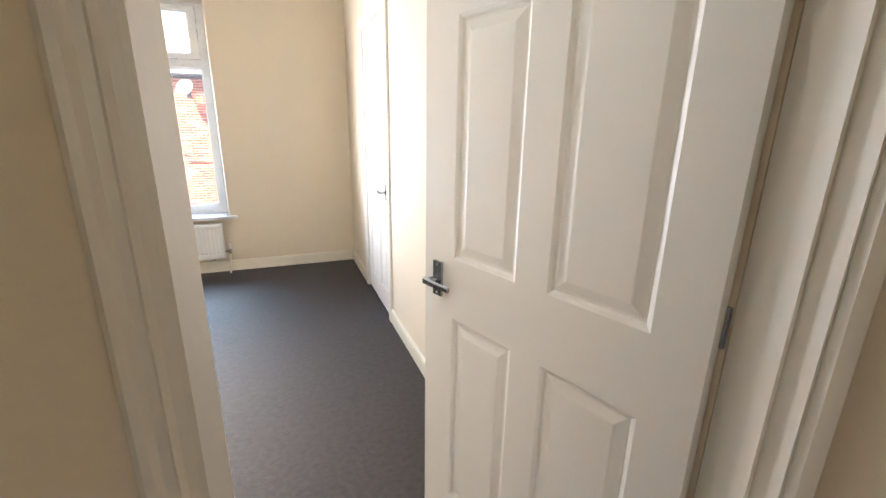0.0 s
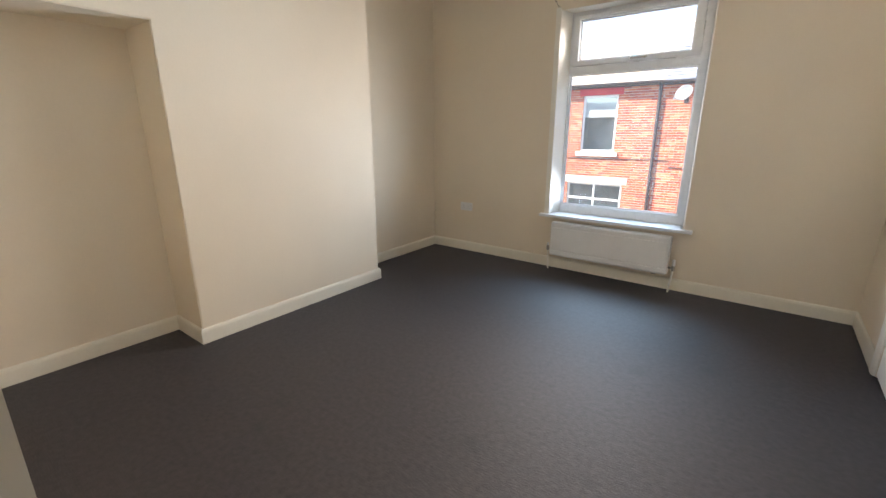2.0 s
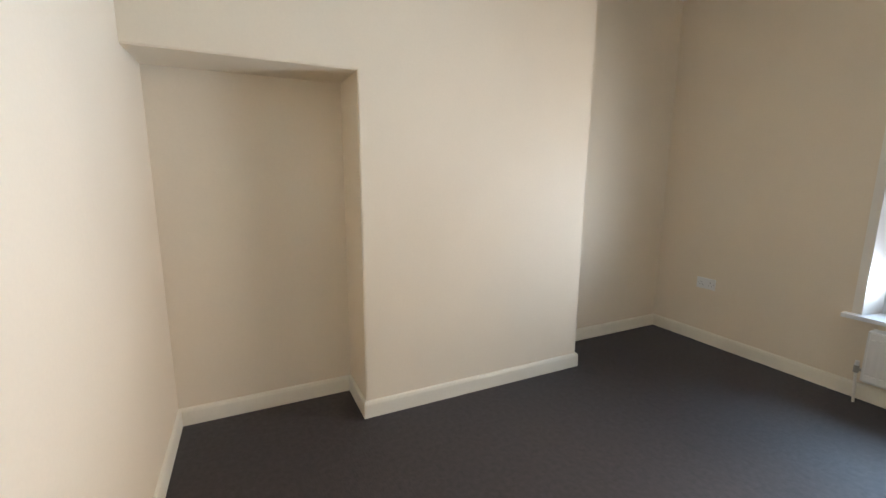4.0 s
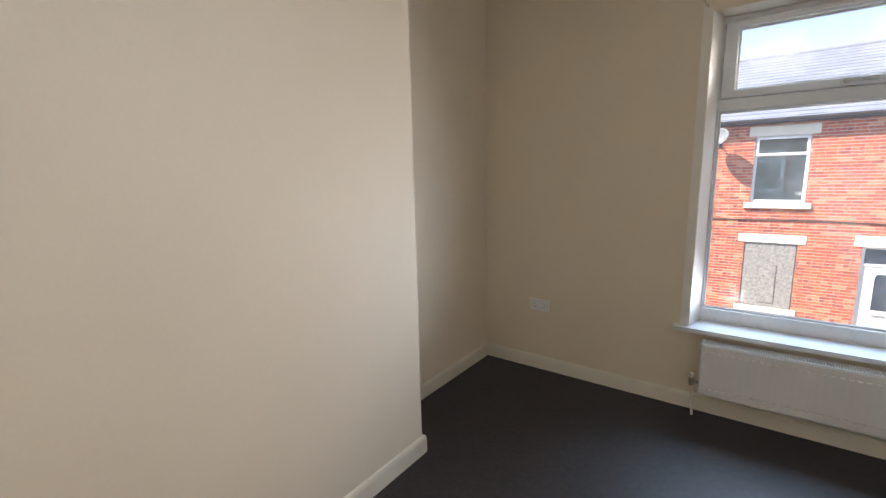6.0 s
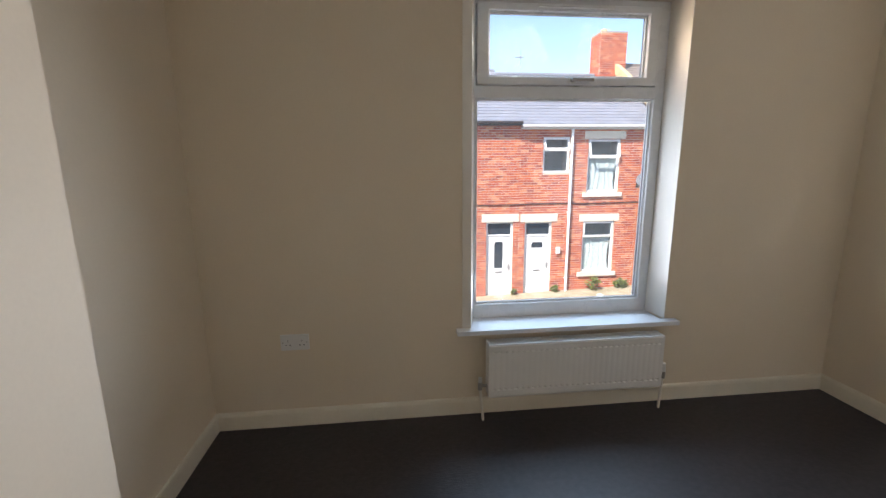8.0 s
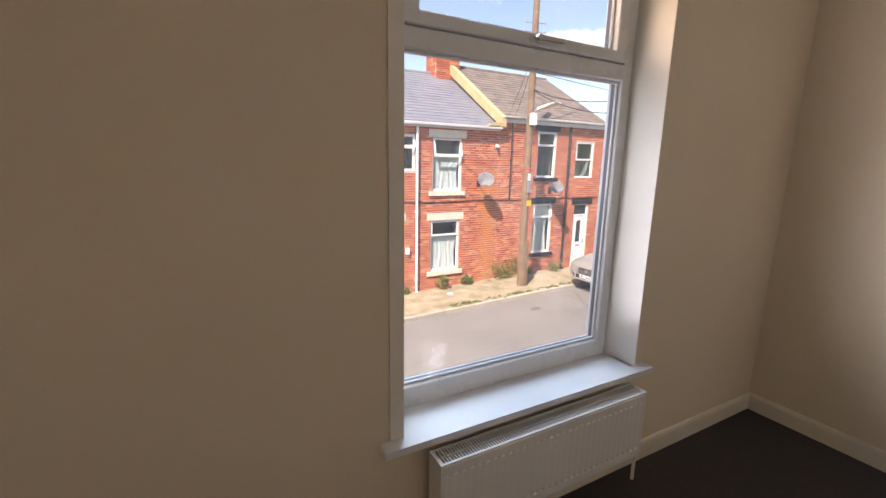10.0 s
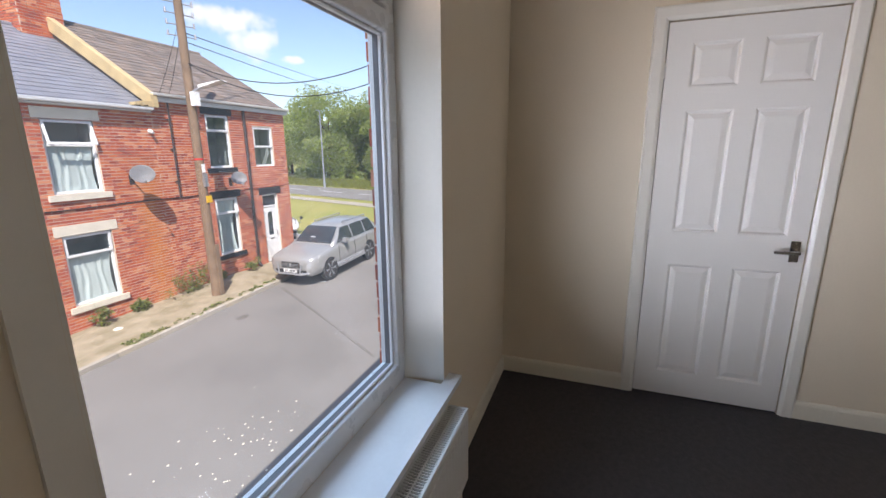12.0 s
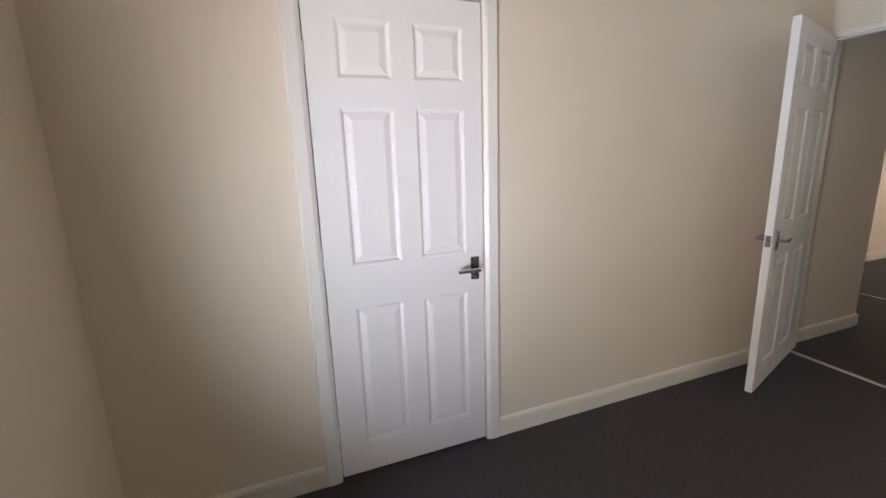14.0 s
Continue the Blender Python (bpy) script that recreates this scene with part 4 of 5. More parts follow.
def house_window(house, x0, x1, z0, z1, style="fan", dress="", lintel=None, sill=None, lift=0.0, cut=0.28):
    y0, y1 = FY + 0.055, FY + 0.115
    bm = bmesh.new()
    w = 0.06
    zt = z1 - (z1 - z0) * cut
    if style == "cross":
        xm = (x0 + x1) / 2
        holes = [(a, b, c, d) for a, b in ((x0 + w, xm - w / 2), (xm + w / 2, x1 - w)) for c, d in ((z0 + w, zt - w / 2), (zt + w / 2, z1 - w))]
    elif style == "plain":
        holes = [(x0 + w, x1 - w, z0 + w, z1 - w)]
    else:
        holes = [(x0 + w, x1 - w, z0 + w, zt - w / 2), (x0 + w, x1 - w, zt + w / 2, z1 - w)]
    slab(bm, "y", x0, x1, z0, z1, y0, y1, holes)
    bevel(bm, 0.006, 1)
    ob = part("window", bm, WHITEP, house, "white plastic window frame")
    for k, (a, b, c, d) in enumerate(holes):
        part("pane", blocks((a, b, y0 + 0.03, y0 + 0.036, c, d)), HGLASS, ob).visible_shadow = False
    if style == "fan":
        # the fanlight stands ajar, proud of the frame
        a, b, c, d = holes[1]
        bm = bmesh.new()
        slab(bm, "y", a - 0.035, b + 0.035, c - 0.035, d + 0.03, y0 - 0.03, y0 - 0.002, [(a + 0.015, b - 0.015, c + 0.015, d - 0.015)])
        if lift:
            bm.transform(Matrix.Translation((0, y0, d)) @ Matrix.Rotation(-lift, 4, "X") @ Matrix.Translation((0, -y0, -d)))
        part("fanlight", bm, WHITEP, ob)
    bm = bmesh.new()
    slab(bm, "y", x0, x1, z0, z1, y1, y1 + 0.5)
    bm.faces.ensure_lookup_table()
    bmesh.ops.delete(bm, geom=[f for f in bm.faces if all(abs(v.co.y - y1) < 1e-4 for v in f.verts)], context="FACES")
    part("room_behind", bm, DARKIN, ob, "dim unlit room behind the glass")
    if dress == "net":
        part("curtain", curtain(x0 + w, x1 - w, z0 + 0.05, zt - 0.02, y1 + 0.016, 0.25), NET, ob, "pale hanging net curtain")
    elif dress == "drape":
        part("curtain", curtain(x0 + w, x1 - w, z0 + 0.05, z1 - 0.05, y1 + 0.016, 0.55), NET, ob, "pale gathered net curtain")
    elif dress == "blind":
        part("blind", blocks((x0 + w - 0.01, x1 - w + 0.01, y1 + 0.01, y1 + 0.02, z1 - (z1 - z0) * 0.38, z1 - 0.03)), BLIND, ob, "white roller blind half down")
    if lintel:
        part("lintel", blocks((x0 - 0.14, x1 + 0.14, FY - 0.012, FY + 0.14, z1 + 0.002, z1 + 0.235), bev=0.008), lintel, house)
    if sill:
        part("sill", blocks((x0 - 0.13, x1 + 0.12, FY - 0.05, FY + 0.12, z0 - 0.14, z0 - 0.002), bev=0.008), sill, house)


def house_door(house, x0, x1, z0, z1, lintel, style):
    y0, y1 = FY + 0.06, FY + 0.13
    zt = z1 - 0.42
    bm = bmesh.new()
    slab(bm, "y", x0, x1, z0, z1, y0, y1, [(x0 + 0.06, x1 - 0.06, z0 + 0.02, zt - 0.03), (x0 + 0.06, x1 - 0.06, zt + 0.02, z1 - 0.05)])
    frm = part("door_frame", bm, WHITEP, house, "white plastic door frame with a fanlight")
    part("fanlight_pane", blocks((x0 + 0.06, x1 - 0.06, y0 + 0.03, y0 + 0.036, zt + 0.02, z1 - 0.05)), CARGLASS, frm)
    w = x1 - x0 - 0.13
    a = x0 + 0.065
    if style == "long":
        hole = (a + w * 0.3, a + w * 0.68, z0 + 0.95, zt - 0.22)
    else:
        hole = (a + w * 0.25, a + w * 0.75, zt - 0.42, zt - 0.24)
    bm = bmesh.new()
    slab(bm, "y", a, a + w, z0 + 0.025, zt - 0.035, y0 + 0.018, y0 + 0.06, [hole])
    bevel(bm, 0.004, 1)
    leaf = part("door", bm, WHITEP, house, "white plastic front door")
    bm = bmesh.new()
    if style == "long":
        box(bm, hole[0], hole[1], y0 + 0.03, y0 + 0.04, hole[2], hole[3])
    else:
        box(bm, hole[0], hole[1], y0 + 0.03, y0 + 0.04, hole[2], hole[3])
    part("door_light", bm, CARGLASS, leaf, "dark glass light")
    bm = bmesh.new()
    for k in range(9):
        t0, t1 = math.pi * k / 9, math.pi * (k + 1) / 9
        cx, cz, ra, rb = (hole[0] + hole[1]) / 2, hole[3] - 0.06, (hole[1] - hole[0]) / 2 - 0.005, (hole[1] - hole[0]) / 2 + 0.035
        q = [(cx + r * math.cos(t), y0 + 0.006, cz + r * math.sin(t) * 0.8) for r, t in ((ra, t0), (rb, t0), (rb, t1), (ra, t1))]
        f = bm.faces.new([bm.verts.new(p) for p in q])
        ext = bmesh.ops.extrude_face_region(bm, geom=[f])
        bmesh.ops.translate(bm, vec=(0, 0.016, 0), verts=[v for v in ext["geom"] if isinstance(v, bmesh.types.BMVert)])
    part("arched_moulding", bm, WHITEP, leaf)
    for p0, p1 in ((0.12, 0.44), (0.56, 0.88)):
        part("moulded_panel", blocks((a + w * p0, a + w * p1, y0 + 0.010, y0 + 0.0175, z0 + 0.15, z0 + 0.72), bev=0.006), WHITEP, leaf)
    part("letterbox", blocks((a + w * 0.34, a + w * 0.66, y0 + 0.006, y0 + 0.0175, z0 + 0.80, z0 + 0.85), bev=0.003), STEEL, leaf, "metal letterbox")
    bm = blocks((a + w * 0.90, a + w * 0.95, y0 - 0.02, y0 + 0.0175, z0 + 0.92, z0 + 1.1), bev=0.003)
    part("door_handle", bm, STEEL, leaf, "metal door handle")
    if lintel:
        part("lintel", blocks((x0 - 0.15, x1 + 0.17, FY - 0.012, FY + 0.14, z1 + 0.002, z1 + 0.255), bev=0.008), lintel, house)
    part("doorstep", blocks((x0 - 0.05, x1 + 0.05, FY - 0.12, FY + 0.06, z0 - 0.25, z0), bev=0.01), STONE, house, "worn stone doorstep")


def downpipe(house, x, z0, z1, mat, r=0.035, shoe=True):
    bm = bmesh.new()
    tube(bm, (x, FY - 0.06, z0 + 0.1), (x, FY - 0.06, z1), r, n=10)
    for z in (z0 + 0.5, (z0 + z1) / 2, z1 - 0.6):
        tube(bm, (x, FY - 0.06, z), (x, FY - 0.06, z + 0.06), r * 1.25, n=10)
        box(bm, x - 0.06, x + 0.06, FY - 0.05, FY + 0.004, z + 0.015, z + 0.045)
    if shoe:
        tube(bm, (x, FY - 0.06, z0 + 0.12), (x, FY - 0.16, z0 + 0.02), r, n=10)
    part("downpipe", bm, mat, house)


def gutter(house, x0, x1, z, mat, deep=0.11):
    bm = bmesh.new()
    prof = [(-0.02, 0.0), (-0.03, -0.05), (-0.075, -0.075), (-0.12, -0.05), (-0.13, 0.0), (-0.118, 0.0), (-0.11, -0.045), (-0.075, -0.063), (-0.04, -0.045), (-0.032, 0.0)]
    a = [bm.verts.new((x0, FY - 0.10 + o, z + v)) for o, v in prof]
    b = [bm.verts.new((x1, FY - 0.10 + o, z + v)) for o, v in prof]
    for k in range(len(prof)):
        j = (k + 1) % len(prof)
        bm.faces.new((a[k], a[j], b[j], b[k]))
    bm.faces.new(a), bm.faces.new(b)
    part("gutter", bm, mat, house)
    part("fascia", blocks((x0, x1, FY - 0.115, FY + 0.01, z - deep, z + 0.02)), mat, house)


def chimney(house, x0, x1, y0, y1, z0, z1):
    st = part("chimney", blocks((x0, x1, y0, y1, z0, z1)), MORTAR, house, "red brick chimney stack")
    vs = brick_mesh("chimney_bricks", courses(x0, x1, z0, z1 - 0.01, [], 5), y0 - 0.012)
    child("chimney_bricks", vs, st, kind="stuff")
    side = brick_mesh("chimney_bricks", courses(y0, y1, z0, z1 - 0.01, [], 6), 0.0)
    side.transform(Matrix.Translation((x0 - 0.012, 0, 0)) @ Matrix(((0, 1, 0, 0), (1, 0, 0, 0), (0, 0, 1, 0), (0, 0, 0, 1))))
    child("chimney_bricks", side, st, kind="stuff")
    bm = bmesh.new()
    box(bm, x0 - 0.012, x1 + 0.012, y0 - 0.012, y1 + 0.012, z1, z1 + 0.03)
    bevel(bm, 0.012)
    part("chimney_cap", bm, KERB, st, "weathered mortar capping")
    bm = bmesh.new()
    tube(bm, (x0 + 0.30, (y0 + y1) / 2, z1 + 0.02), (x0 + 0.30, (y0 + y1) / 2, z1 + 0.20), 0.17, 0.11, 14)
    part("chimney_pot", bm, COPING, st, "broken stub of a buff clay pot")


RIDGE_Y = 14.3


def terrace(x0, x1, eave, roofmat, label, holes, seed, tw, th, gable=False, picked=None):
    h = thing("house", pose(0, 0, 0), label, "house", "terrace of houses across the street")
    base = gz(min(x0, x1)) - 0.6
    bm = bmesh.new()
    slab(bm, "y", x0, x1, base, eave, FY + 0.006, FY + 0.24, [q for q in holes])
    part("wall", bm, MORTAR, h, "red brick front wall")
    bricks = courses(x0, x1, -3.05 if x0 < 0 else gz(x0) - 0.1, eave, [(a - 0.001, b + 0.001, c, d) for a, b, c, d in holes], seed)
    own = [b for b in bricks if picked and picked[0] < b[0] and b[1] < picked[1] and picked[2] < b[2] < picked[3]]
    rest = [b for b in bricks if b not in own] if own else bricks
    child("brickwork", brick_mesh("brickwork", rest, FY), h, "red brickwork in lime mortar", "stuff")
    ridge = eave + (RIDGE_Y - FY) * 0.60
    bm = bmesh.new()
    for y, z in ((FY - 0.16, eave - 0.02), (RIDGE_Y, ridge), (RIDGE_Y + 3.7, eave)):
        for x in (x0, x1):
            bm.verts.new((x, y, z - 0.02))
    bm.verts.ensure_lookup_table()
    v = bm.verts
    for q in ((0, 1, 3, 2), (2, 3, 5, 4), (0, 2, 4), (1, 5, 3), (0, 4, 5, 1)):
        bm.faces.new([v[k] for k in q])
    roof = part("roof", bm, roofmat, h)
    child("roof_tiles", tiles("roof_tiles", roofmat, x0, x1, FY - 0.17, eave - 0.02, RIDGE_Y, ridge, tw, th, random.Random(seed)), roof, kind="stuff")
    bm = bmesh.new()
    n = int((x1 - x0) / 0.45)
    for k in range(n):
        a = x0 + k * (x1 - x0) / n
        tube(bm, (a + 0.004, RIDGE_Y, ridge - 0.02), (a + (x1 - x0) / n - 0.004, RIDGE_Y, ridge - 0.02), 0.085, n=10)
    part("ridge_tiles", bm, roofmat, roof)
    part("rear", blocks((x0, x1, FY + 1.0, RIDGE_Y + 3.7, base, eave - 0.03)), MORTAR, h, "plain rear of the house")
    if gable:
        bm = bmesh.new()
        pts = [(FY + 0.004, base), (RIDGE_Y + 3.7, base), (RIDGE_Y + 3.7, eave), (RIDGE_Y, ridge - 0.03), (FY + 0.004, eave)]
        a = [bm.verts.new((x1 - 0.01, y, z)) for y, z in pts]
        b = [bm.verts.new((x1 + 0.003, y, z)) for y, z in pts]
        bm.faces.new(a), bm.faces.new(b)
        for k in range(5):
            bm.faces.new((a[k], a[(k + 1) % 5], b[(k + 1) % 5], b[k]))
        part("gable_wall", bm, BRICK, h, "red brick end wall")
    return h, own


# brown-roofed house
hA, _ = terrace(-14.0, -3.45, 2.62, PANTILE, "brick terraced house with buff tiles and red lintels", [(-5.82, -4.73, 0.59, 2.34), (-6.17, -4.36, -1.9, -0.44)], 11, 0.3, 0.30)
house_window(hA, -5.82, -4.73, 0.59, 2.34, "plain", "blind", REDP, STONE)
house_window(hA, -6.17, -4.36, -1.9, -0.44, "cross", "", STONE, STONE, cut=0.36)
gutter(hA, -14.0, -3.45, 2.66, BLACKPIPE)
downpipe(hA, -3.55, -2.95, 2.6, BLACKPIPE, 0.05)
# boarded house
hB, _ = terrace(-3.45, 1.13, 2.60, SLATE, "brick terraced house with a boarded ground floor window", [(-2.09, -1.02, 0.62, 2.24), (-2.12, -1.05, -2.08, -0.40), (0.10, 0.95, -2.80, -0.36)], 12, 0.25, 0.22)
house_window(hB, -2.09, -1.02, 0.62, 2.24, "fan", "", STONE, STONE)
house_door(hB, 0.10, 0.95, -2.80, -0.36, STONE, "long")
bm = blocks((-2.10, -1.07, FY + 0.02, FY + 0.05, -2.06, -0.42))
bd = part("boarding", bm, BOARD, hB, "grey weathered chipboard over the window")
part("board_patch", blocks((-1.72, -1.42, FY + 0.004, FY + 0.0195, -1.95, -0.95)), BOARD, bd)
part("lintel", blocks((-2.26, -0.90, FY - 0.012, FY + 0.14, -0.398, -0.18), bev=0.008), STONE, hB)
part("sill", blocks((-2.22, -0.95, FY - 0.05, FY + 0.12, -2.21, -2.082), bev=0.008), STONE, hB)
gutter(hB, -3.45, 1.13, 2.64, BLACKPIPE)
# house with the white gutter
hC, own = terrace(1.13, 5.72, 2.50, SLATE, "brick terraced house with a white gutter and net curtains", [(1.33, 2.20, -2.78, -0.38), (1.84, 2.68, 1.13, 2.20), (3.27, 4.30, 0.52, 2.14), (3.23, 4.27, -2.05, -0.40)], 13, 0.25, 0.22, picked=(4.42, 5.70, -1.3, 1.6))
house_window(hC, 3.27, 4.30, 0.52, 2.14, "fan", "net", STONE, STONE, lift=0.25, cut=0.34)
house_window(hC, 3.23, 4.27, -2.05, -0.40, "fan", "net", STONE, STONE, cut=0.30)
house_window(hC, 1.84, 2.68, 1.13, 2.20, "fan", "", None, None, lift=0.3, cut=0.36)
house_door(hC, 1.33, 2.20, -2.78, -0.38, STONE, "fan")
gutter(hC, 1.13, 5.66, 2.54, WHITEP)
downpipe(hC, 2.72, -2.75, 2.5, WHITEP, 0.04)
chimney(hC, 5.02, 6.05, 13.9, 14.7, 4.4, 6.15)
# end house
hD, _ = terrace(5.72, 10.75, 2.88, TILED, "end terraced brick house with black lintels and sills", [(7.36, 8.22, 0.94, 2.52), (9.20, 10.12, 0.92, 2.25), (7.34, 8.22, -1.80, 0.0), (9.33, 10.08, -2.50, -0.06)], 14, 0.27, 0.24, gable=True)
house_window(hD, 7.36, 8.22, 0.94, 2.52, "fan", "", BLACKP, BLACKP, cut=0.3)
house_window(hD, 9.20, 10.12, 0.92, 2.25, "fan", "", None, None, cut=0.5)
house_window(hD, 7.34, 8.22, -1.80, 0.0, "fan", "drape", BLACKP, BLACKP, lift=0.15, cut=0.27)
house_door(hD, 9.33, 10.08, -2.50, -0.06, BLACKP, "long")
gutter(hD, 5.72, 10.85, 2.92, FASCIA, 0.20)
downpipe(hD, 8.80, -2.5, 2.85, BLACKPIPE, 0.045)
downpipe(hD, 6.18, 0.1, 2.85, BLACKPIPE, 0.02, shoe=False)
bm = bmesh.new()
a = [bm.verts.new(p) for x in (5.64, 5.82) for p in ((x, FY - 0.2, 2.55), (x, RIDGE_Y, 2.55 + 3.9 * 0.61), (x, RIDGE_Y, 2.55 + 3.9 * 0.61 + 0.36), (x, FY - 0.2, 2.86))]
for q in ((0, 1, 2, 3), (7, 6, 5, 4), (0, 4, 5, 1), (1, 5, 6, 2), (2, 6, 7, 3), (3, 7, 4, 0)):
    bm.faces.new([a[k] for k in q])
part("coping", bm, COPING, hD, "buff stone coping between the roofs")
bm = bmesh.new()
rnd = random.Random(21)
for k in range(9):
    x = 5.22 + k * 0.065
    box(bm, x, x + 0.07 + rnd.uniform(0, 0.03), FY - 0.19 - rnd.uniform(0, 0.03), FY + 0.02, 2.56 + rnd.uniform(0, 0.03), 2.63 + k * 0.012 + rnd.uniform(0, 0.03))
part("kneeler", bm, COPING, hD, "crumbling buff mortar at the foot of the coping")
# cable clipped along the brick course
bm = bmesh.new()
px = [(-13.5 + k * 0.8, 0.185 + 0.015 * math.sin(k * 1.7)) for k in range(31)]
for (x0, z0), (x1, z1) in zip(px, px[1:]):
    tube(bm, (x0, FY - 0.014, z0 + (0.2 if x0 < -3.5 else 0)), (x1, FY - 0.014, z1 + (0.2 if x0 < -3.5 else 0)), 0.013, n=6)
tagged(made("wall_cable", bm, WIRE), "black cable clipped along the brick fronts", "cable")


def satellite_dish(x, z, r, out, turn):
    d = thing("satellite_dish", pose(x, FY, z), "grey oval satellite dish on a wall bracket", "satellite dish", "dishes on the terrace")
    bm = bmesh.new()
    n, rings = 24, 5
    c = [[bm.verts.new((r * k / rings * math.cos(t * math.tau / n), 0.13 * r * 2 * ((k / rings) ** 2), r * 0.88 * k / rings * math.sin(t * math.tau / n))) for t in range(n)] for k in range(1, rings + 1)]
    top = bm.verts.new((0, 0, 0))
    for t in range(n):
        bm.faces.new((top, c[0][t], c[0][(t + 1) % n]))
        for a, b in zip(c, c[1:]):
            bm.faces.new((a[t], b[t], b[(t + 1) % n], a[(t + 1) % n]))
    bmesh.ops.solidify(bm, geom=bm.faces[:], thickness=0.008)
    bm.transform(Matrix.Translation((0, -out, 0)) @ Matrix.Rotation(radians(turn), 4, "Z") @ Matrix.Rotation(radians(-22), 4, "X") @ Matrix.Rotation(math.pi, 4, "Z"))
    part("dish", bm, DISH, d, smooth=True)
    bm = bmesh.new()
    tube(bm, (0, -0.01, -0.12), (0, -out + 0.06, -0.12), 0.02, n=8)
    tube(bm, (0, -out + 0.06, -0.14), (0, -out + 0.04, 0.06), 0.02, n=8)
    box(bm, -0.06, 0.06, -0.012, 0.003, -0.24, 0.0)
    part("bracket", bm, BLACKPIPE, d)
    bm = bmesh.new()
    tip = Matrix.Rotation(radians(turn), 3, "Z") @ Vector((0, -0.42, -0.16))
    tube(bm, (0, -out, -r * 0.7), Vector((0, -out, 0)) + tip, 0.011, n=8)
    tube(bm, Vector((0, -out, 0)) + tip, Vector((0, -out + 0.05, 0.03)) + tip, 0.03, n=10)
    part("feed_arm", bm, STEEL, d)


satellite_dish(4.95, 0.88, 0.27, 0.42, -28)
satellite_dish(8.02, 0.60, 0.24, 0.36, -28)
satellite_dish(-2.85, 2.25, 0.26, 0.36, -28)
cam2 = thing("security_camera", pose(5.62, FY, 1.96), "small white dome security camera on brick", "camera")
bm = bmesh.new()
tube(bm, (0, 0.004, 0), (0, -0.03, 0), 0.055)
tube(bm, (0, -0.03, 0), (0, -0.12, -0.05), 0.045, 0.04)
part("body", bm, WHITEP, cam2)
bell = thing("wall_lamp", pose(2.42, FY, -1.3), "small white wall light beside a door", "lamp")
part("body", blocks((-0.06, 0.06, -0.07, 0.004, -0.1, 0.1), bev=0.015), WHITEP, bell)


aerial = thing("tv_aerial", pose(2.12, 14.3, 4.70), "thin grey television aerial on the roof ridge", "aerial")
bm = bmesh.new()
tube(bm, (0, 0, -0.05), (0, 0, 0.90), 0.012, n=8)
part("mast", bm, STEEL, aerial)
bm = bmesh.new()
tube(bm, (-0.22, 0, 0.62), (0.16, 0.06, 0.62), 0.012, n=6)
for k in range(6):
    x = -0.2 + k * 0.065
    tube(bm, (x, -0.14, 0.62), (x, 0.16, 0.62), 0.008, n=5)
part("boom", bm, STEEL, aerial)


# ---- outdoors: pole, wires and street lamps ----
PX, PY = 6.02, 9.48
pz = gz(PX) + step(PX)
pole = thing("telegraph_pole", pose(PX, PY, pz), "weathered wooden telegraph pole carrying a street lamp", "pole")
bm = bmesh.new()
for z0, z1, r0, r1 in ((-0.3, 2.5, 0.128, 0.118), (2.5, 5.5, 0.118, 0.106), (5.5, 8.9, 0.106, 0.09)):
    tube(bm, (0, 0, z0), (0, 0, z1), r0, r1, 18)
part("shaft", bm, POLE, pole)
part("cable_cover", blocks((0.0, 0.12, -0.17, -0.085, 0.02, 1.45), bev=0.012), POLE, pole, "grey wooden cable cover")
for z, h, mat, lab in ((3.74, 0.05, REDTAPE, "red tape band"),):
    bm = bmesh.new()
    tube(bm, (0, 0, z), (0, 0, z + h), 0.117, n=18)
    part("band", bm, mat, pole, lab)
part("tag", blocks((-0.03, 0.13, -0.145, -0.105, 2.62, 2.80), bev=0.004), YELLOW, pole, "yellow metal tag")
part("junction_box", blocks((-0.05, 0.05, -0.18, -0.105, 3.05, 3.4), bev=0.01), STEEL, pole)
part("notice", blocks((-0.04, 0.05, -0.128, -0.108, 3.42, 3.64)), WHITEP, pole, "small white plate")
bm = bmesh.new()
box(bm, -0.09, 0.09, -0.22, -0.095, 5.10, 5.44)
bevel(bm, 0.02)
part("control_box", bm, WHITEP, pole, "white control box")
bm = bmesh.new()
tube(bm, (0, -0.12, 5.45), (0.07, -0.40, 5.57), 0.028, n=10)
arm = part("lamp_arm", bm, STEEL, pole)
bm = bmesh.new()
q = [(-0.10, 0.0, -0.02), (0.10, 0.0, -0.02), (0.16, -0.66, 0.0), (-0.16, -0.66, 0.0)]
a = [bm.verts.new(p) for p in q]
b = [bm.verts.new((x * 0.75, y, z + 0.09 + y * 0.08)) for x, y, z in q]
bm.faces.new(a), bm.faces.new(b)
for k in range(4):
    bm.faces.new((a[k], a[(k + 1) % 4], b[(k + 1) % 4], b[k]))
bevel(bm, 0.015, 2)
bm.transform(Matrix.Translation((0.05, -0.32, 5.53)) @ Matrix.Rotation(radians(-12), 4, "X") @ Matrix.Rotation(radians(15), 4, "Z"))
part("lamp_head", bm, FASCIA, arm, "grey lantern head")
for k, z in enumerate((6.75, 7.0, 7.25, 7.5, 7.75, 8.0)):
    bm = bmesh.new()
    tube(bm, (-0.32, 0.1, z), (0.32, -0.1, z), 0.014, n=8)
    for s in (-1, 1):
        tube(bm, (s * 0.3, -s * 0.094, z - 0.02), (s * 0.3, -s * 0.094, z + 0.1), 0.03, 0.022, 10)
    part("insulator_bar", bm, STEEL, pole)


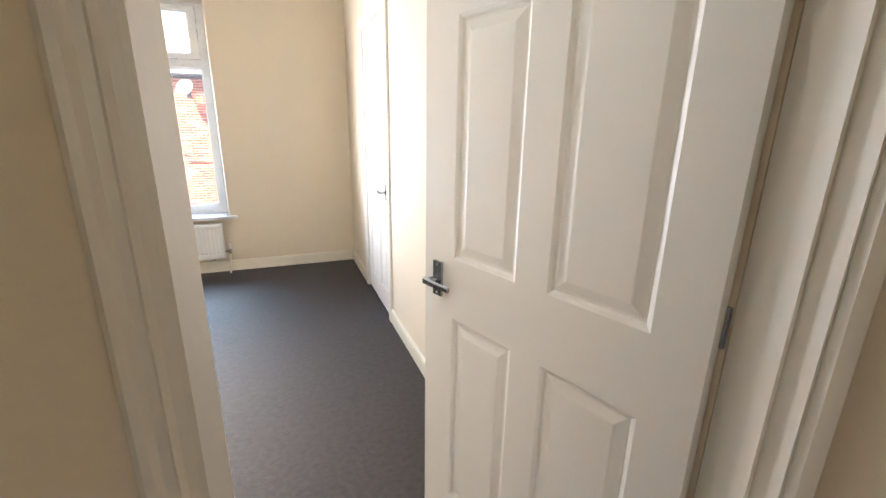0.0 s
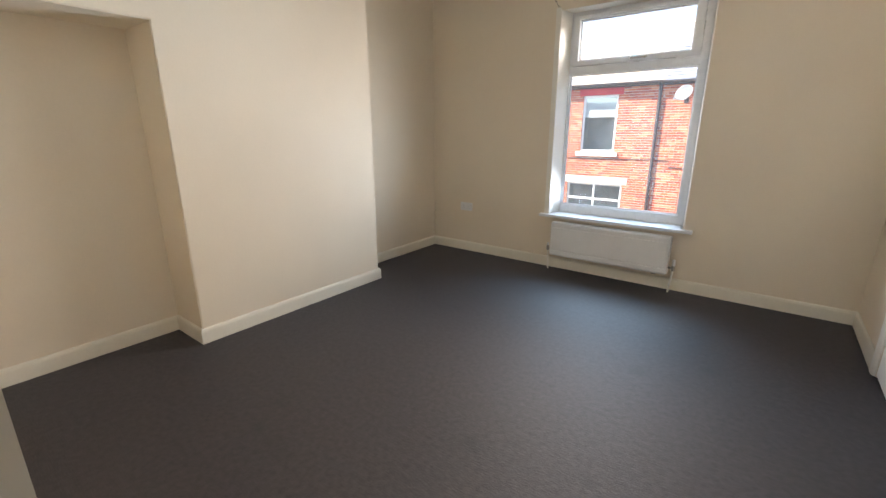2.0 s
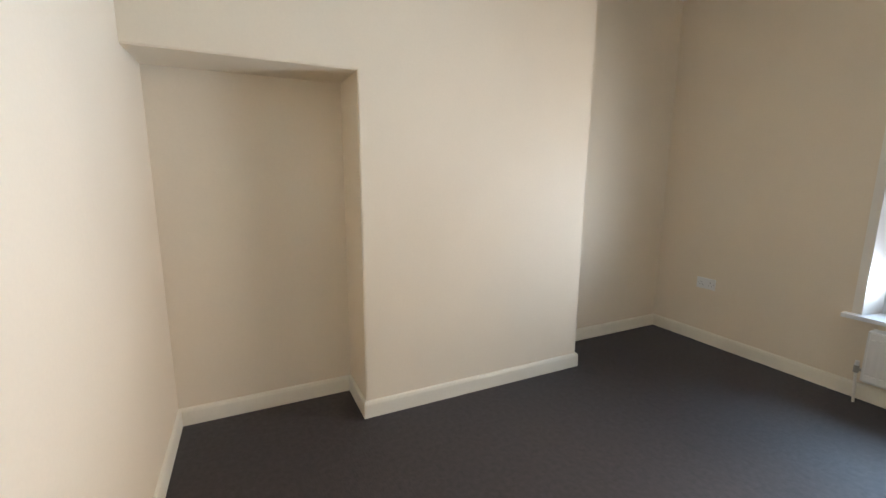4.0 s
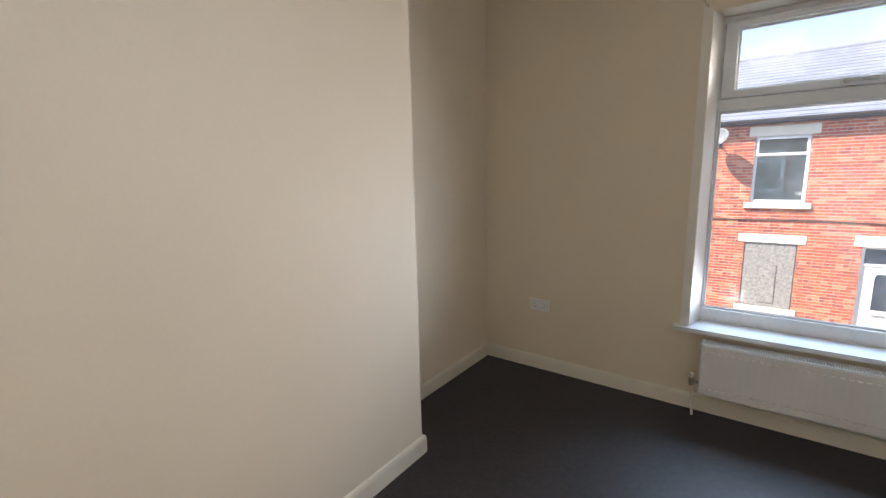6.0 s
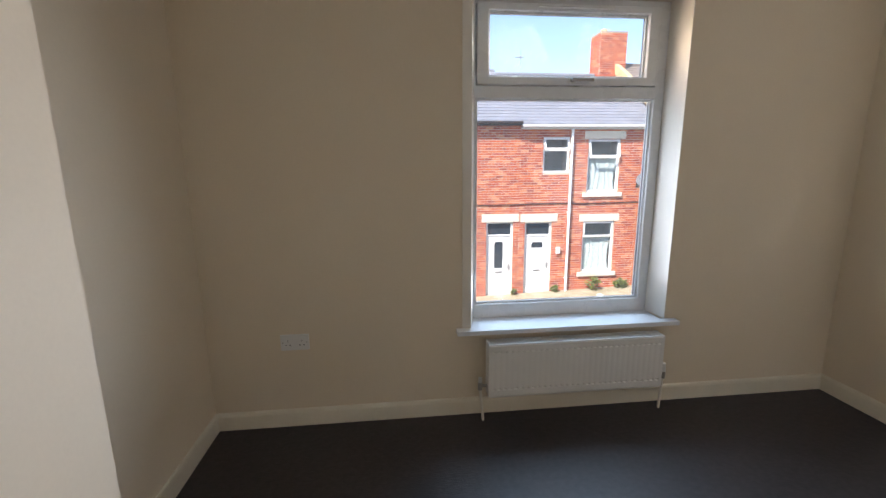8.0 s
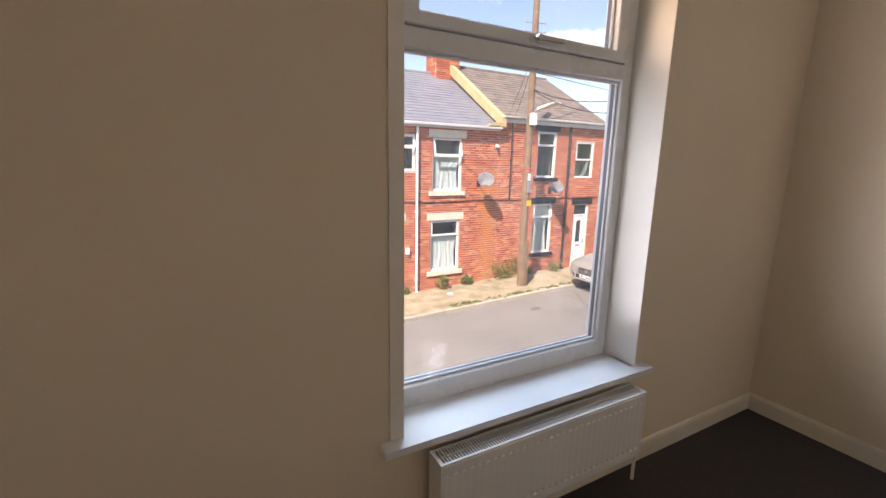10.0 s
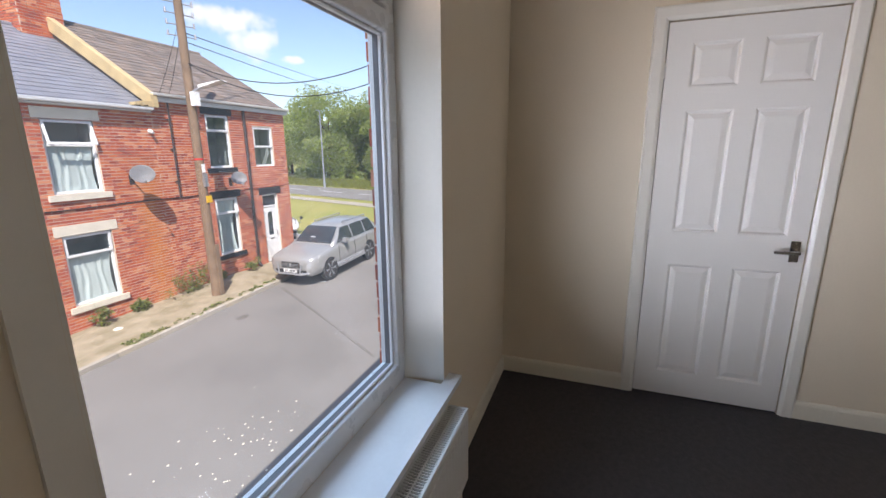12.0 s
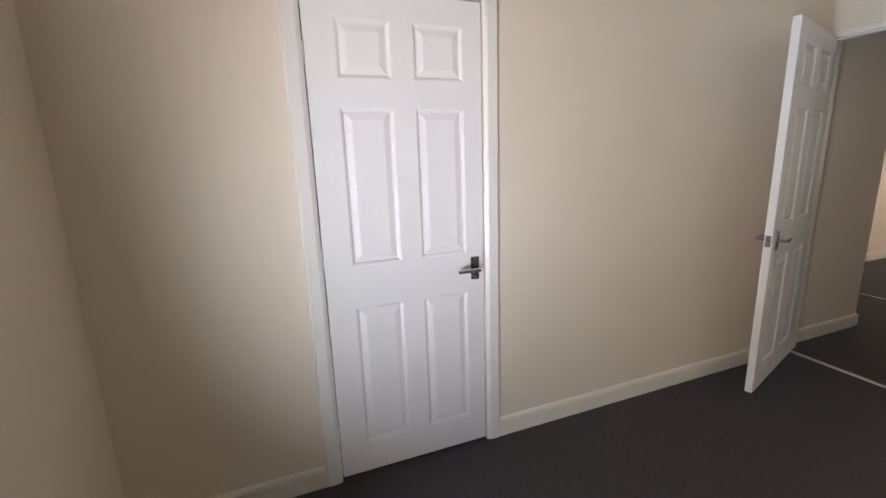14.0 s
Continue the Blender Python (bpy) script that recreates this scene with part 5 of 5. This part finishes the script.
def cable(name, p, q, sag, label, r=0.012):
    bm = bmesh.new()
    p, q = Vector(p), Vector(q)
    n = 24
    pts = [p.lerp(q, k / n) - Vector((0, 0, sag * 4 * (k / n) * (1 - k / n))) for k in range(n + 1)]
    for a, b in zip(pts, pts[1:]):
        tube(bm, a, b, r, n=5)
    return tagged(made(name, bm, WIRE), label, "cable", "wires from the pole")


for z, far in ((4.32, (40.3, 25.3, 8.0)), (4.11, (40.3, 25.3, 7.06))):
    cable("overhead_wire", (PX + 0.1, PY, z), far, 0.1, "black overhead wire running off the pole")
for z, end, sag in ((3.59, 5.13, 1.30), (3.57, 4.89, 1.525)):
    cable("overhead_wire", (PX, PY - 0.1, z), (PX, 0.30, end), sag, "black cable slung from the pole across the street")
for z, far in ((4.5, (5.9, FY - 0.02, 2.7)), (4.2, (6.2, FY - 0.02, 2.7))):
    cable("drop_wire", (PX, PY + 0.1, z), far, 0.08, "thin wire from pole to house", 0.006)

lp = thing("street_lamp", pose(36.0, 27.1, gz(36)) @ Matrix.Diagonal((0.8, 0.8, 0.8, 1)), "tall pale steel street lamp beside the main road", "street lamp")
bm = bmesh.new()
tube(bm, (0, 0, -0.2), (0, 0, 1.6), 0.14, n=12)
tube(bm, (0, 0, 1.6), (0, 0, 9.8), 0.11, 0.07, 12)
part("column", bm, STEEL, lp)
bm = bmesh.new()
tube(bm, (0, 0, 9.75), (-0.35, -0.1, 9.86), 0.04, n=8)
arm = part("arm", bm, STEEL, lp)
part("lantern", blocks((-0.85, -0.32, -0.2, 0.0, 9.83, 9.92), bev=0.03), STEEL, arm)


# ---- outdoors: plants ----
def leaf_mesh(name, clumps, per, size, mat, rnd, flat=0.6):
    """Many small leaf blades scattered over clumps (x, y, z, radius)."""
    vs, fs = [], []
    for cx, cy, cz, r in clumps:
        for _ in range(per):
            d = Vector((rnd.gauss(0, 1), rnd.gauss(0, 1), rnd.gauss(0, 1))).normalized() * r * (rnd.random() ** 0.45)
            c = Vector((cx, cy, cz)) + Vector((d.x, d.y, d.z * flat))
            u = Vector((rnd.gauss(0, 1), rnd.gauss(0, 1), rnd.gauss(0, 0.6))).normalized()
            w = u.cross(Vector((rnd.gauss(0, 1), rnd.gauss(0, 1), rnd.gauss(0, 1)))).normalized()
            s = size * rnd.uniform(0.6, 1.4)
            k = len(vs)
            vs += [tuple(c - u * s), tuple(c + w * s * 0.5), tuple(c + u * s), tuple(c - w * s * 0.5)]
            fs.append((k, k + 1, k + 2, k + 3))
    me = bpy.data.meshes.new(name)
    me.from_pydata(vs, [], fs)
    me.materials.append(mat)
    return me


def tree(m, height, spread, seed):
    rnd = random.Random(seed)
    t = thing("tree", m, "broad leafy green tree beyond the main road", "tree", "trees beyond the road")
    bm = bmesh.new()
    h0 = height * 0.32
    tube(bm, (0, 0, -0.3), (0.1, 0, h0), height * 0.024, height * 0.017, 10)
    tube(bm, (0.1, 0, h0), (0.0, 0.2, height * 0.8), height * 0.017, height * 0.004, 8)
    clumps = []
    for k in range(26):
        a, f = k * 2.4 + rnd.random(), 0.22 + 0.78 * (k / 25)
        rr = spread * (0.35 + 0.65 * math.sin(math.pi * min(0.98, f * 0.86))) * rnd.uniform(0.45, 1.0)
        c = (rr * math.cos(a), rr * math.sin(a), height * f * rnd.uniform(0.92, 1.04))
        clumps.append((*c, spread * rnd.uniform(0.28, 0.56)))
        if k % 2 == 0:
            tube(bm, (0.05, 0.05, max(h0, c[2] * 0.7)), c, height * 0.007, height * 0.002, 6)
    part("trunk", bm, BARK, t)
    child("crown", leaf_mesh("crown", clumps, 1000, 0.15, LEAF, rnd, 0.8), t, "green leafy crown", "stuff")
    return t


base = Vector((29.0, 23.3, gz(30)))
first = [tree(Matrix.Translation(base + RN * 17 + RD * 3), 9.6, 4.4, 31), tree(Matrix.Translation(base + RN * 20 + RD * 10), 10.8, 4.9, 32), tree(Matrix.Translation(base + RN * 16 + RD * -4), 8.8, 4.1, 33),
         tree(Matrix.Translation(base + RN * 24 + RD * 6.5), 9.4, 5.4, 34), tree(Matrix.Translation(base + RN * 24 + RD * 0.5), 9.2, 5.4, 35)]
spots = random.Random(8)
for k in range(17):
    m = Matrix.Translation(base + RN * (16 + 7 * (k % 3) + spots.uniform(-1.5, 1.5)) + RD * (-46 + k * 5.2 + spots.uniform(-1.5, 1.5)))
    copy_thing(first[k % 3], m @ Matrix.Rotation(spots.uniform(0, 6.28), 4, "Z") @ Matrix.Scale(spots.uniform(0.8, 1.12), 4))
# shrubs under the trees and long grass on the verge
rnd = random.Random(5)
cl = [(*(base + RN * rnd.uniform(19, 25) + RD * rnd.uniform(-30, 30) + Vector((0, 0, rnd.uniform(0.8, 8.2))))[:], rnd.uniform(1.2, 2.2)) for _ in range(230)]
cl += [(*(base + RN * rnd.uniform(13, 22) + RD * rnd.uniform(-45, 40) + Vector((0, 0, rnd.uniform(0.2, 1.6))))[:], rnd.uniform(0.9, 1.8)) for _ in range(90)]
tagged(new("undergrowth", leaf_mesh("undergrowth", cl, 170, 0.24, LEAF, rnd, 0.8)), "dense green shrubs under the trees", "shrubs", kind="stuff")
vs, fs = [], []
for _ in range(9000):
    p = base + RN * rnd.uniform(6.6, 13.5) + RD * rnd.uniform(-30, 25)
    h, a = rnd.uniform(0.25, 0.6), rnd.uniform(0, 6.28)
    w = Vector((math.cos(a), math.sin(a), 0)) * 0.06
    k = len(vs)
    vs += [tuple(p - w), tuple(p + w), tuple(p + Vector((rnd.uniform(-0.15, 0.15), rnd.uniform(-0.15, 0.15), h)))]
    fs.append((k, k + 1, k + 2))
me = bpy.data.meshes.new("long_grass")
me.from_pydata(vs, [], fs)
me.materials.append(MEADOW)
tagged(new("long_grass", me), "long yellow-green grass on the verge", "grass", kind="stuff")
for x, y, r, hgt in ((6.25, 10.40, 0.42, 0.72), (5.80, 10.36, 0.40, 0.55), (4.58, 10.42, 0.20, 0.30), (3.55, 10.36, 0.22, 0.6), (4.45, 10.45, 0.18, 0.25), (7.1, 10.42, 0.2, 0.25), (8.35, 10.38, 0.26, 0.35), (2.35, 10.48, 0.12, 0.2), (0.98, 10.48, 0.1, 0.16), (6.95, 10.46, 0.20, 0.30)):
    rnd = random.Random(int(x * 100))
    z = gz(x) + step(x)
    cl = [(rnd.gauss(0, r * 0.5), rnd.gauss(0, r * 0.2), hgt * rnd.random() * 0.8 + 0.04, r * 0.5) for _ in range(9)]
    w = thing("weed", pose(x, y, z), "green weed growing at the foot of the brick wall", "weed", "weeds along the pavement")
    child("leaves", leaf_mesh("leaves", cl, 40, 0.035, WEED, rnd, 0.9), w, "", "stuff")
    bm = bmesh.new()
    for _ in range(6):
        tube(bm, (rnd.gauss(0, 0.03), 0, -0.02), (rnd.gauss(0, r * 0.5), rnd.gauss(0, 0.05), hgt * rnd.uniform(0.5, 1)), 0.006, 0.003, 5)
    part("stems", bm, WEED, w)
rnd = random.Random(77)
cl = [(rnd.uniform(3.0, 7.6), 8.80 + rnd.gauss(0, 0.06), 0, 0.07) for _ in range(60)]
cl = [(x, y, gz(x) + step(x) + 0.02, r) for x, y, _, r in cl]
tagged(new("kerb_weeds", leaf_mesh("kerb_weeds", cl, 24, 0.022, WEED, rnd, 0.5)), "low grass growing along the kerb", "grass", kind="stuff")


# ---- outdoors: car and motorbike ----
def loft(bm, sections, close=True):
    rows = [[bm.verts.new(p) for p in s] for s in sections]
    for a, b in zip(rows, rows[1:]):
        for k in range(len(a) - 1):
            bm.faces.new((a[k], a[k + 1], b[k + 1], b[k]))
    if close:
        bm.faces.new(rows[0]), bm.faces.new(rows[-1])
    bmesh.ops.recalc_face_normals(bm, faces=bm.faces)


def suv(m):
    """Car along +x from its front bumper at x = 0; y across."""
    car = thing("car", m, "silver estate off-roader parked half on the pavement", "car")
    L = 4.68
    st = [(0.0, 0.64, 0.40, 0.76, 0.58), (0.03, 0.79, 0.34, 0.86, 0.70), (0.12, 0.88, 0.30, 0.93, 0.76), (0.40, 0.92, 0.28, 0.99, 0.79), (0.85, 0.935, 0.28, 1.045, 0.80), (1.25, 0.94, 0.28, 1.10, 0.82),
          (2.2, 0.94, 0.29, 1.12, 0.83), (3.3, 0.94, 0.29, 1.13, 0.83), (4.1, 0.925, 0.32, 1.13, 0.81), (4.5, 0.89, 0.38, 1.10, 0.75), (L, 0.72, 0.48, 0.98, 0.60)]
    sec = []
    for x, hw, zb, zt, tw in st:
        half = [(hw * 0.80, zb), (hw * 0.97, zb + 0.10), (hw, zb + 0.30), (hw * 0.985, zt - 0.14), (hw * 0.93, zt - 0.05), (tw, zt), (tw * 0.5, zt + 0.022)]
        ring = [(x, y, z) for y, z in half] + [(x, 0, zt + 0.028)] + [(x, -y, z) for y, z in half[::-1]]
        sec.append(ring + [ring[0]][:0])
    bm = bmesh.new()
    loft(bm, sec)
    part("body", bm, SILVER, car, "silver painted body", True)
    gs = [(1.20, 1.08, 0.74, 1.09), (1.58, 1.08, 0.72, 1.30), (1.96, 1.09, 0.66, 1.575), (2.28, 1.10, 0.64, 1.665), (3.0, 1.11, 0.63, 1.69), (3.7, 1.11, 0.62, 1.675), (4.15, 1.11, 0.59, 1.60), (4.45, 1.11, 0.58, 1.30), (4.58, 1.09, 0.60, 1.10)]
    sec = []
    for x, zb, tw, zt in gs:
        bw = 0.86
        half = [(bw, zb), (bw + (tw - bw) * 0.8 * (zt - zb) / 0.58 if zt - zb < 0.5 else tw + 0.05, zb + (zt - zb) * 0.82), (tw, zt - 0.01), (tw * 0.5, zt + 0.015)]
        sec.append([(x, y, z) for y, z in half] + [(x, 0, zt + 0.02)] + [(x, -y, z) for y, z in half[::-1]])
    bm = bmesh.new()
    loft(bm, sec)
    cabin = part("cabin", bm, SILVER, car, "silver roof and pillars", True)
    # glass set just proud of the pillars
    bm = bmesh.new()
    q = [(1.29, 0.74, 1.135), (1.29, -0.74, 1.135), (1.93, -0.62, 1.595), (1.93, 0.62, 1.595)]
    a = [bm.verts.new((x - 0.012, y, z + 0.03)) for x, y, z in q]
    b = [bm.verts.new((x, y, z + 0.012)) for x, y, z in q]
    bm.faces.new(a), bm.faces.new(b[::-1])
    for k in range(4):
        bm.faces.new((a[k], a[(k + 1) % 4], b[(k + 1) % 4], b[k]))
    part("windscreen", bm, CARGLASS, car, "dark windscreen")
    for s in (-1, 1):
        for x0, x1, x2, x3 in ((1.52, 2.52, 2.52, 2.02), (2.62, 3.45, 3.45, 2.62), (3.55, 4.25, 4.05, 3.55)):
            bm = bmesh.new()
            lo, hi = 0.872, 0.700
            q = [(x0, s * lo, 1.14), (x1, s * lo, 1.14), (x2, s * hi, 1.58), (x3, s * hi, 1.58)]
            a = [bm.verts.new(p) for p in q]
            b = [bm.verts.new((x, y - s * 0.05, z)) for x, y, z in q]
            bm.faces.new(a), bm.faces.new(b[::-1])
            for k in range(4):
                bm.faces.new((a[k], a[(k + 1) % 4], b[(k + 1) % 4], b[k]))
            part("side_window", bm, CARGLASS, car)
        for x in (0.93, 3.63):
            bm = bmesh.new()
            n = 22
            prof = [(0.25, -0.10), (0.33, -0.10), (0.355, -0.07), (0.36, 0.0), (0.355, 0.07), (0.33, 0.10), (0.25, 0.10)]
            rows = [[bm.verts.new((x + r * math.cos(k * math.tau / n), s * 0.83 + w, 0.355 + r * math.sin(k * math.tau / n))) for r, w in prof] for k in range(n)]
            for k in range(n):
                a, b = rows[k], rows[(k + 1) % n]
                for j in range(len(prof)):
                    bm.faces.new((a[j], a[(j + 1) % len(prof)], b[(j + 1) % len(prof)], b[j]))
            wheel = part("wheel", bm, TYRE, car, "black tyre", True)
            bm = bmesh.new()
            tube(bm, (x, s * 0.80, 0.355), (x, s * 0.915, 0.355), 0.075, 0.06, 14)
            tube(bm, (x, s * 0.84, 0.355), (x, s * 0.878, 0.355), 0.262, n=22)
            for k in range(6):
                t = k * math.tau / 6
                tube(bm, (x, s * 0.90, 0.355), (x + 0.262 * math.cos(t), s * 0.905, 0.355 + 0.262 * math.sin(t)), 0.036, 0.052, 6)
            part("alloy_rim", bm, STEEL, wheel, "silver alloy rim")
            bm = bmesh.new()
            tube(bm, (x, s * 0.78, 0.37), (x, s * 0.936, 0.37), 0.405, n=26)
            part("wheel_arch", bm, TRIMBLACK, car, "dark wheel arch")
        part("sill_trim", blocks((1.35, 3.2, min(s * 0.90, s * 1.0), max(s * 0.90, s * 1.0), 0.30, 0.37), bev=0.02), STEEL, car, "bright side step")
        bm = blocks((1.78, 1.96, min(s * 0.90, s * 1.10), max(s * 0.90, s * 1.10), 1.10, 1.25), bev=0.035)
        part("door_mirror", bm, SILVER, car)
        bm = bmesh.new()
        tube(bm, (2.3, s * 0.60, 1.735), (4.0, s * 0.57, 1.735), 0.018, n=8)
        for x in (2.35, 3.1, 3.95):
            tube(bm, (x, s * 0.59, 1.64), (x, s * 0.59, 1.735), 0.016, n=6)
        part("roof_rail", bm, STEEL, car)
        bm = bmesh.new()
        q = [(0.035, 0.46, 0.69), (0.035, 0.46, 0.82), (0.42, 0.875, 0.935), (0.30, 0.90, 0.76)]
        a = [bm.verts.new((x - 0.03, s * y, z)) for x, y, z in q]
        b = [bm.verts.new((x + 0.12, s * y, z)) for x, y, z in q]
        bm.faces.new(a), bm.faces.new(b)
        for k in range(4):
            bm.faces.new((a[k], a[(k + 1) % 4], b[(k + 1) % 4], b[k]))
        bmesh.ops.recalc_face_normals(bm, faces=bm.faces)
        part("headlight", bm, LAMPGLASS, car, "clear headlight")
        for x in (1.50, 2.57, 3.48):
            part("door_seam", blocks((x, x + 0.012, min(s * 0.90, s * 0.9425), max(s * 0.90, s * 0.9425), 0.46, 1.02)), TRIMBLACK, car)
        part("cladding", blocks((1.32, 3.22, min(s * 0.88, s * 0.950), max(s * 0.88, s * 0.950), 0.34, 0.45), bev=0.02), DISH, car, "dark grey sill cladding")
        for x in (2.55, 3.45):
            part("door_handle", blocks((x - 0.1, x + 0.08, min(s * 0.925, s * 0.955), max(s * 0.925, s * 0.955), 0.96, 1.0), bev=0.01), SILVER, car)
    grille = part("grille", blocks((-0.012, 0.03, -0.36, 0.36, 0.58, 0.78), bev=0.01), TRIMBLACK, car, "dark slatted grille")
    for z in (0.62, 0.665, 0.71):
        part("slat", blocks((-0.02, -0.008, -0.34, 0.34, z, z + 0.012)), STEEL, grille)
    bm = bmesh.new()
    tube(bm, (-0.03, 0, 0.70), (-0.018, 0, 0.70), 0.05, n=14)
    part("badge", bm, STEEL, grille)
    part("lower_grille", blocks((-0.02, 0.08, -0.62, 0.62, 0.36, 0.52), bev=0.02), TRIMBLACK, car)
    pl = part("number_plate", blocks((-0.055, -0.04, -0.26, 0.26, 0.44, 0.55), bev=0.003), PLATEM, car)
    for k in range(7):
        if k != 4:
            part("plate_mark", blocks((-0.0575, -0.0545, -0.21 + k * 0.062, -0.17 + k * 0.062, 0.462, 0.528)), TRIMBLACK, pl)
    bm = bmesh.new()
    pts = [(0.18, -0.84, 0.42), (0.0, -0.66, 0.42), (-0.10, -0.42, 0.40), (-0.10, 0.42, 0.40), (0.0, 0.66, 0.42), (0.18, 0.84, 0.42)]
    for a, b in zip(pts, pts[1:]):
        tube(bm, a, b, 0.034, n=10)
    for y in (-0.42, 0.42):
        tube(bm, (-0.10, y, 0.40), (-0.06, y * 1.1, 0.72), 0.028, n=8)
        tube(bm, (-0.10, y, 0.40), (0.06, y, 0.34), 0.028, n=8)
    part("bull_bar", bm, STEEL, car, "polished steel bull bar")
    part("paper", blocks((1.46, 1.50, -0.02, 0.20, 1.288, 1.316)), PLATEM, car, "white paper behind the windscreen")
    bm = bmesh.new()
    for s in (-1, 1):
        tube(bm, (1.26, s * 0.06, 1.15), (1.34, s * 0.62, 1.21), 0.012, n=6)
    part("wipers", bm, TRIMBLACK, car)
    return car


suv(pose(7.49, 8.05, gz(8.8) + 0.012, 0, -1.9, 0.5) @ Matrix.Diagonal((0.90, 0.90, 0.90, 1)))


def motorbike(m):
    b = thing("motorbike", m, "white and black motorbike parked behind the car", "motorbike")
    for x, nm in ((0.0, "front_wheel"), (1.35, "rear_wheel")):
        bm = bmesh.new()
        tube(bm, (x, -0.06, 0.31), (x, 0.06, 0.31), 0.31, n=22)
        w = part("wheel", bm, TYRE, b)
        bm = bmesh.new()
        tube(bm, (x, -0.068, 0.31), (x, 0.068, 0.31), 0.19, n=18)
        part("rim", bm, STEEL, w)
    bm = bmesh.new()
    for s in (-1, 1):
        tube(bm, (0.0, s * 0.09, 0.31), (0.32, s * 0.09, 0.98), 0.024, n=8)
    part("fork", bm, STEEL, b)
    bm = bmesh.new()
    tube(bm, (0.36, -0.36, 1.08), (0.34, 0.36, 1.08), 0.014, n=8)
    part("handlebar", bm, TRIMBLACK, b)
    bm = bmesh.new()
    loft(bm, [[(x, w * math.sin(t) * 1.0, z + h * math.cos(t)) for t in [k * math.tau / 12 for k in range(12)]] for x, w, h, z in ((0.02, 0.05, 0.05, 0.92), (0.10, 0.17, 0.16, 0.98), (0.24, 0.21, 0.22, 1.06), (0.38, 0.16, 0.20, 1.12))])
    part("fairing", bm, WHITEP, b, "white front fairing", True)
    bm = bmesh.new()
    loft(bm, [[(x, w * math.sin(t), z + h * math.cos(t)) for t in [k * math.tau / 12 for k in range(12)]] for x, w, h, z in ((0.35, 0.14, 0.14, 0.80), (0.6, 0.17, 0.17, 0.82), (0.85, 0.12, 0.10, 0.80), (1.5, 0.10, 0.06, 0.86))])
    part("tank_and_seat", bm, TRIMBLACK, b, "", True)
    part("engine", blocks((0.42, 0.92, -0.15, 0.15, 0.28, 0.62), bev=0.04), STEEL, b)
    for s in (-1, 1):
        bm = bmesh.new()
        tube(bm, (0.34, s * 0.28, 1.08), (0.30, s * 0.34, 1.28), 0.008, n=6)
        tube(bm, (0.31, s * 0.34, 1.28), (0.29, s * 0.34, 1.28), 0.06, n=12)
        part("mirror", bm, TRIMBLACK, b)


motorbike(pose(10.93, 10.62, gz(11), 0, 0, 55))

# ---- our own street front ----
bm = bmesh.new()
slab(bm, "y", -4.0, 3.3, -3.2, 2.85, 0.2325, 0.296, [(-2.33, -1.03, 0.43, 2.34)])
front = structure("wall_street_front", bm, MORTAR, "red brick street front round the window")
# roof and neighbouring masses stay out of view, added to block light
bm = bmesh.new()
for q in (((-4.2, 0.75, 2.78), (3.5, 0.75, 2.78), (3.5, -4.2, 5.6), (-4.2, -4.2, 5.6)), ((-4.2, -4.2, 5.6), (3.5, -4.2, 5.6), (3.5, -9.6, 2.6), (-4.2, -9.6, 2.6))):
    lo = [bm.verts.new(p) for p in q]
    hi = [bm.verts.new((x, y, z + 0.08)) for x, y, z in q]
    bm.faces.new(lo), bm.faces.new(hi)
    for k in range(4):
        bm.faces.new((lo[k], lo[(k + 1) % 4], hi[(k + 1) % 4], hi[k]))
structure("roof", bm, SLATE, "slate roof over the house, unseen, added for its shade", "roof")
structure("house_side", blocks((-30, -4.2, -9.6, 0.33, -4, 2.7), (3.5, 14, -9.6, 0.33, -4, 2.7)), MORTAR, "plain unseen mass for the neighbouring houses, added for shade")

# ---- bricks that can be told apart ----
unit = {}
for p, q, z, t, proud in own:
    key = (round(q - p, 2), round(t - z, 3))
    if key not in unit:
        w, h = q - p, t - z
        unit[key] = brick_mesh("brick", [(-w / 2, w / 2, -h / 2, h / 2, 0.008)], 0.0)
    ob = new("brick", unit[key])
    ob.parent = hC
    ob.location = ((p + q) / 2, FY + 0.006 - proud, (z + t) / 2)
jamb = {}
z, k = 0.43, 0
while z < 2.33:
    w = 0.102 if k % 2 else 0.215
    if w not in jamb:
        bm = blocks((0, w, 0, 0.068, 0, 0.065), bev=0.004)
        jamb[w] = bpy.data.meshes.new("brick")
        bm.to_mesh(jamb[w])
        bm.free()
        jamb[w].materials.append(BRICK)
    for s in (0, 1):
        ob = new("brick", jamb[w])
        ob.parent = front
        x = -1.046 + random.uniform(-0.008, 0.004) if s == 0 else -2.324 - w + random.uniform(-0.004, 0.006)
        ob.location = (x, 0.233 + random.uniform(0.002, 0.006), z)
    z += 0.075
    k += 1
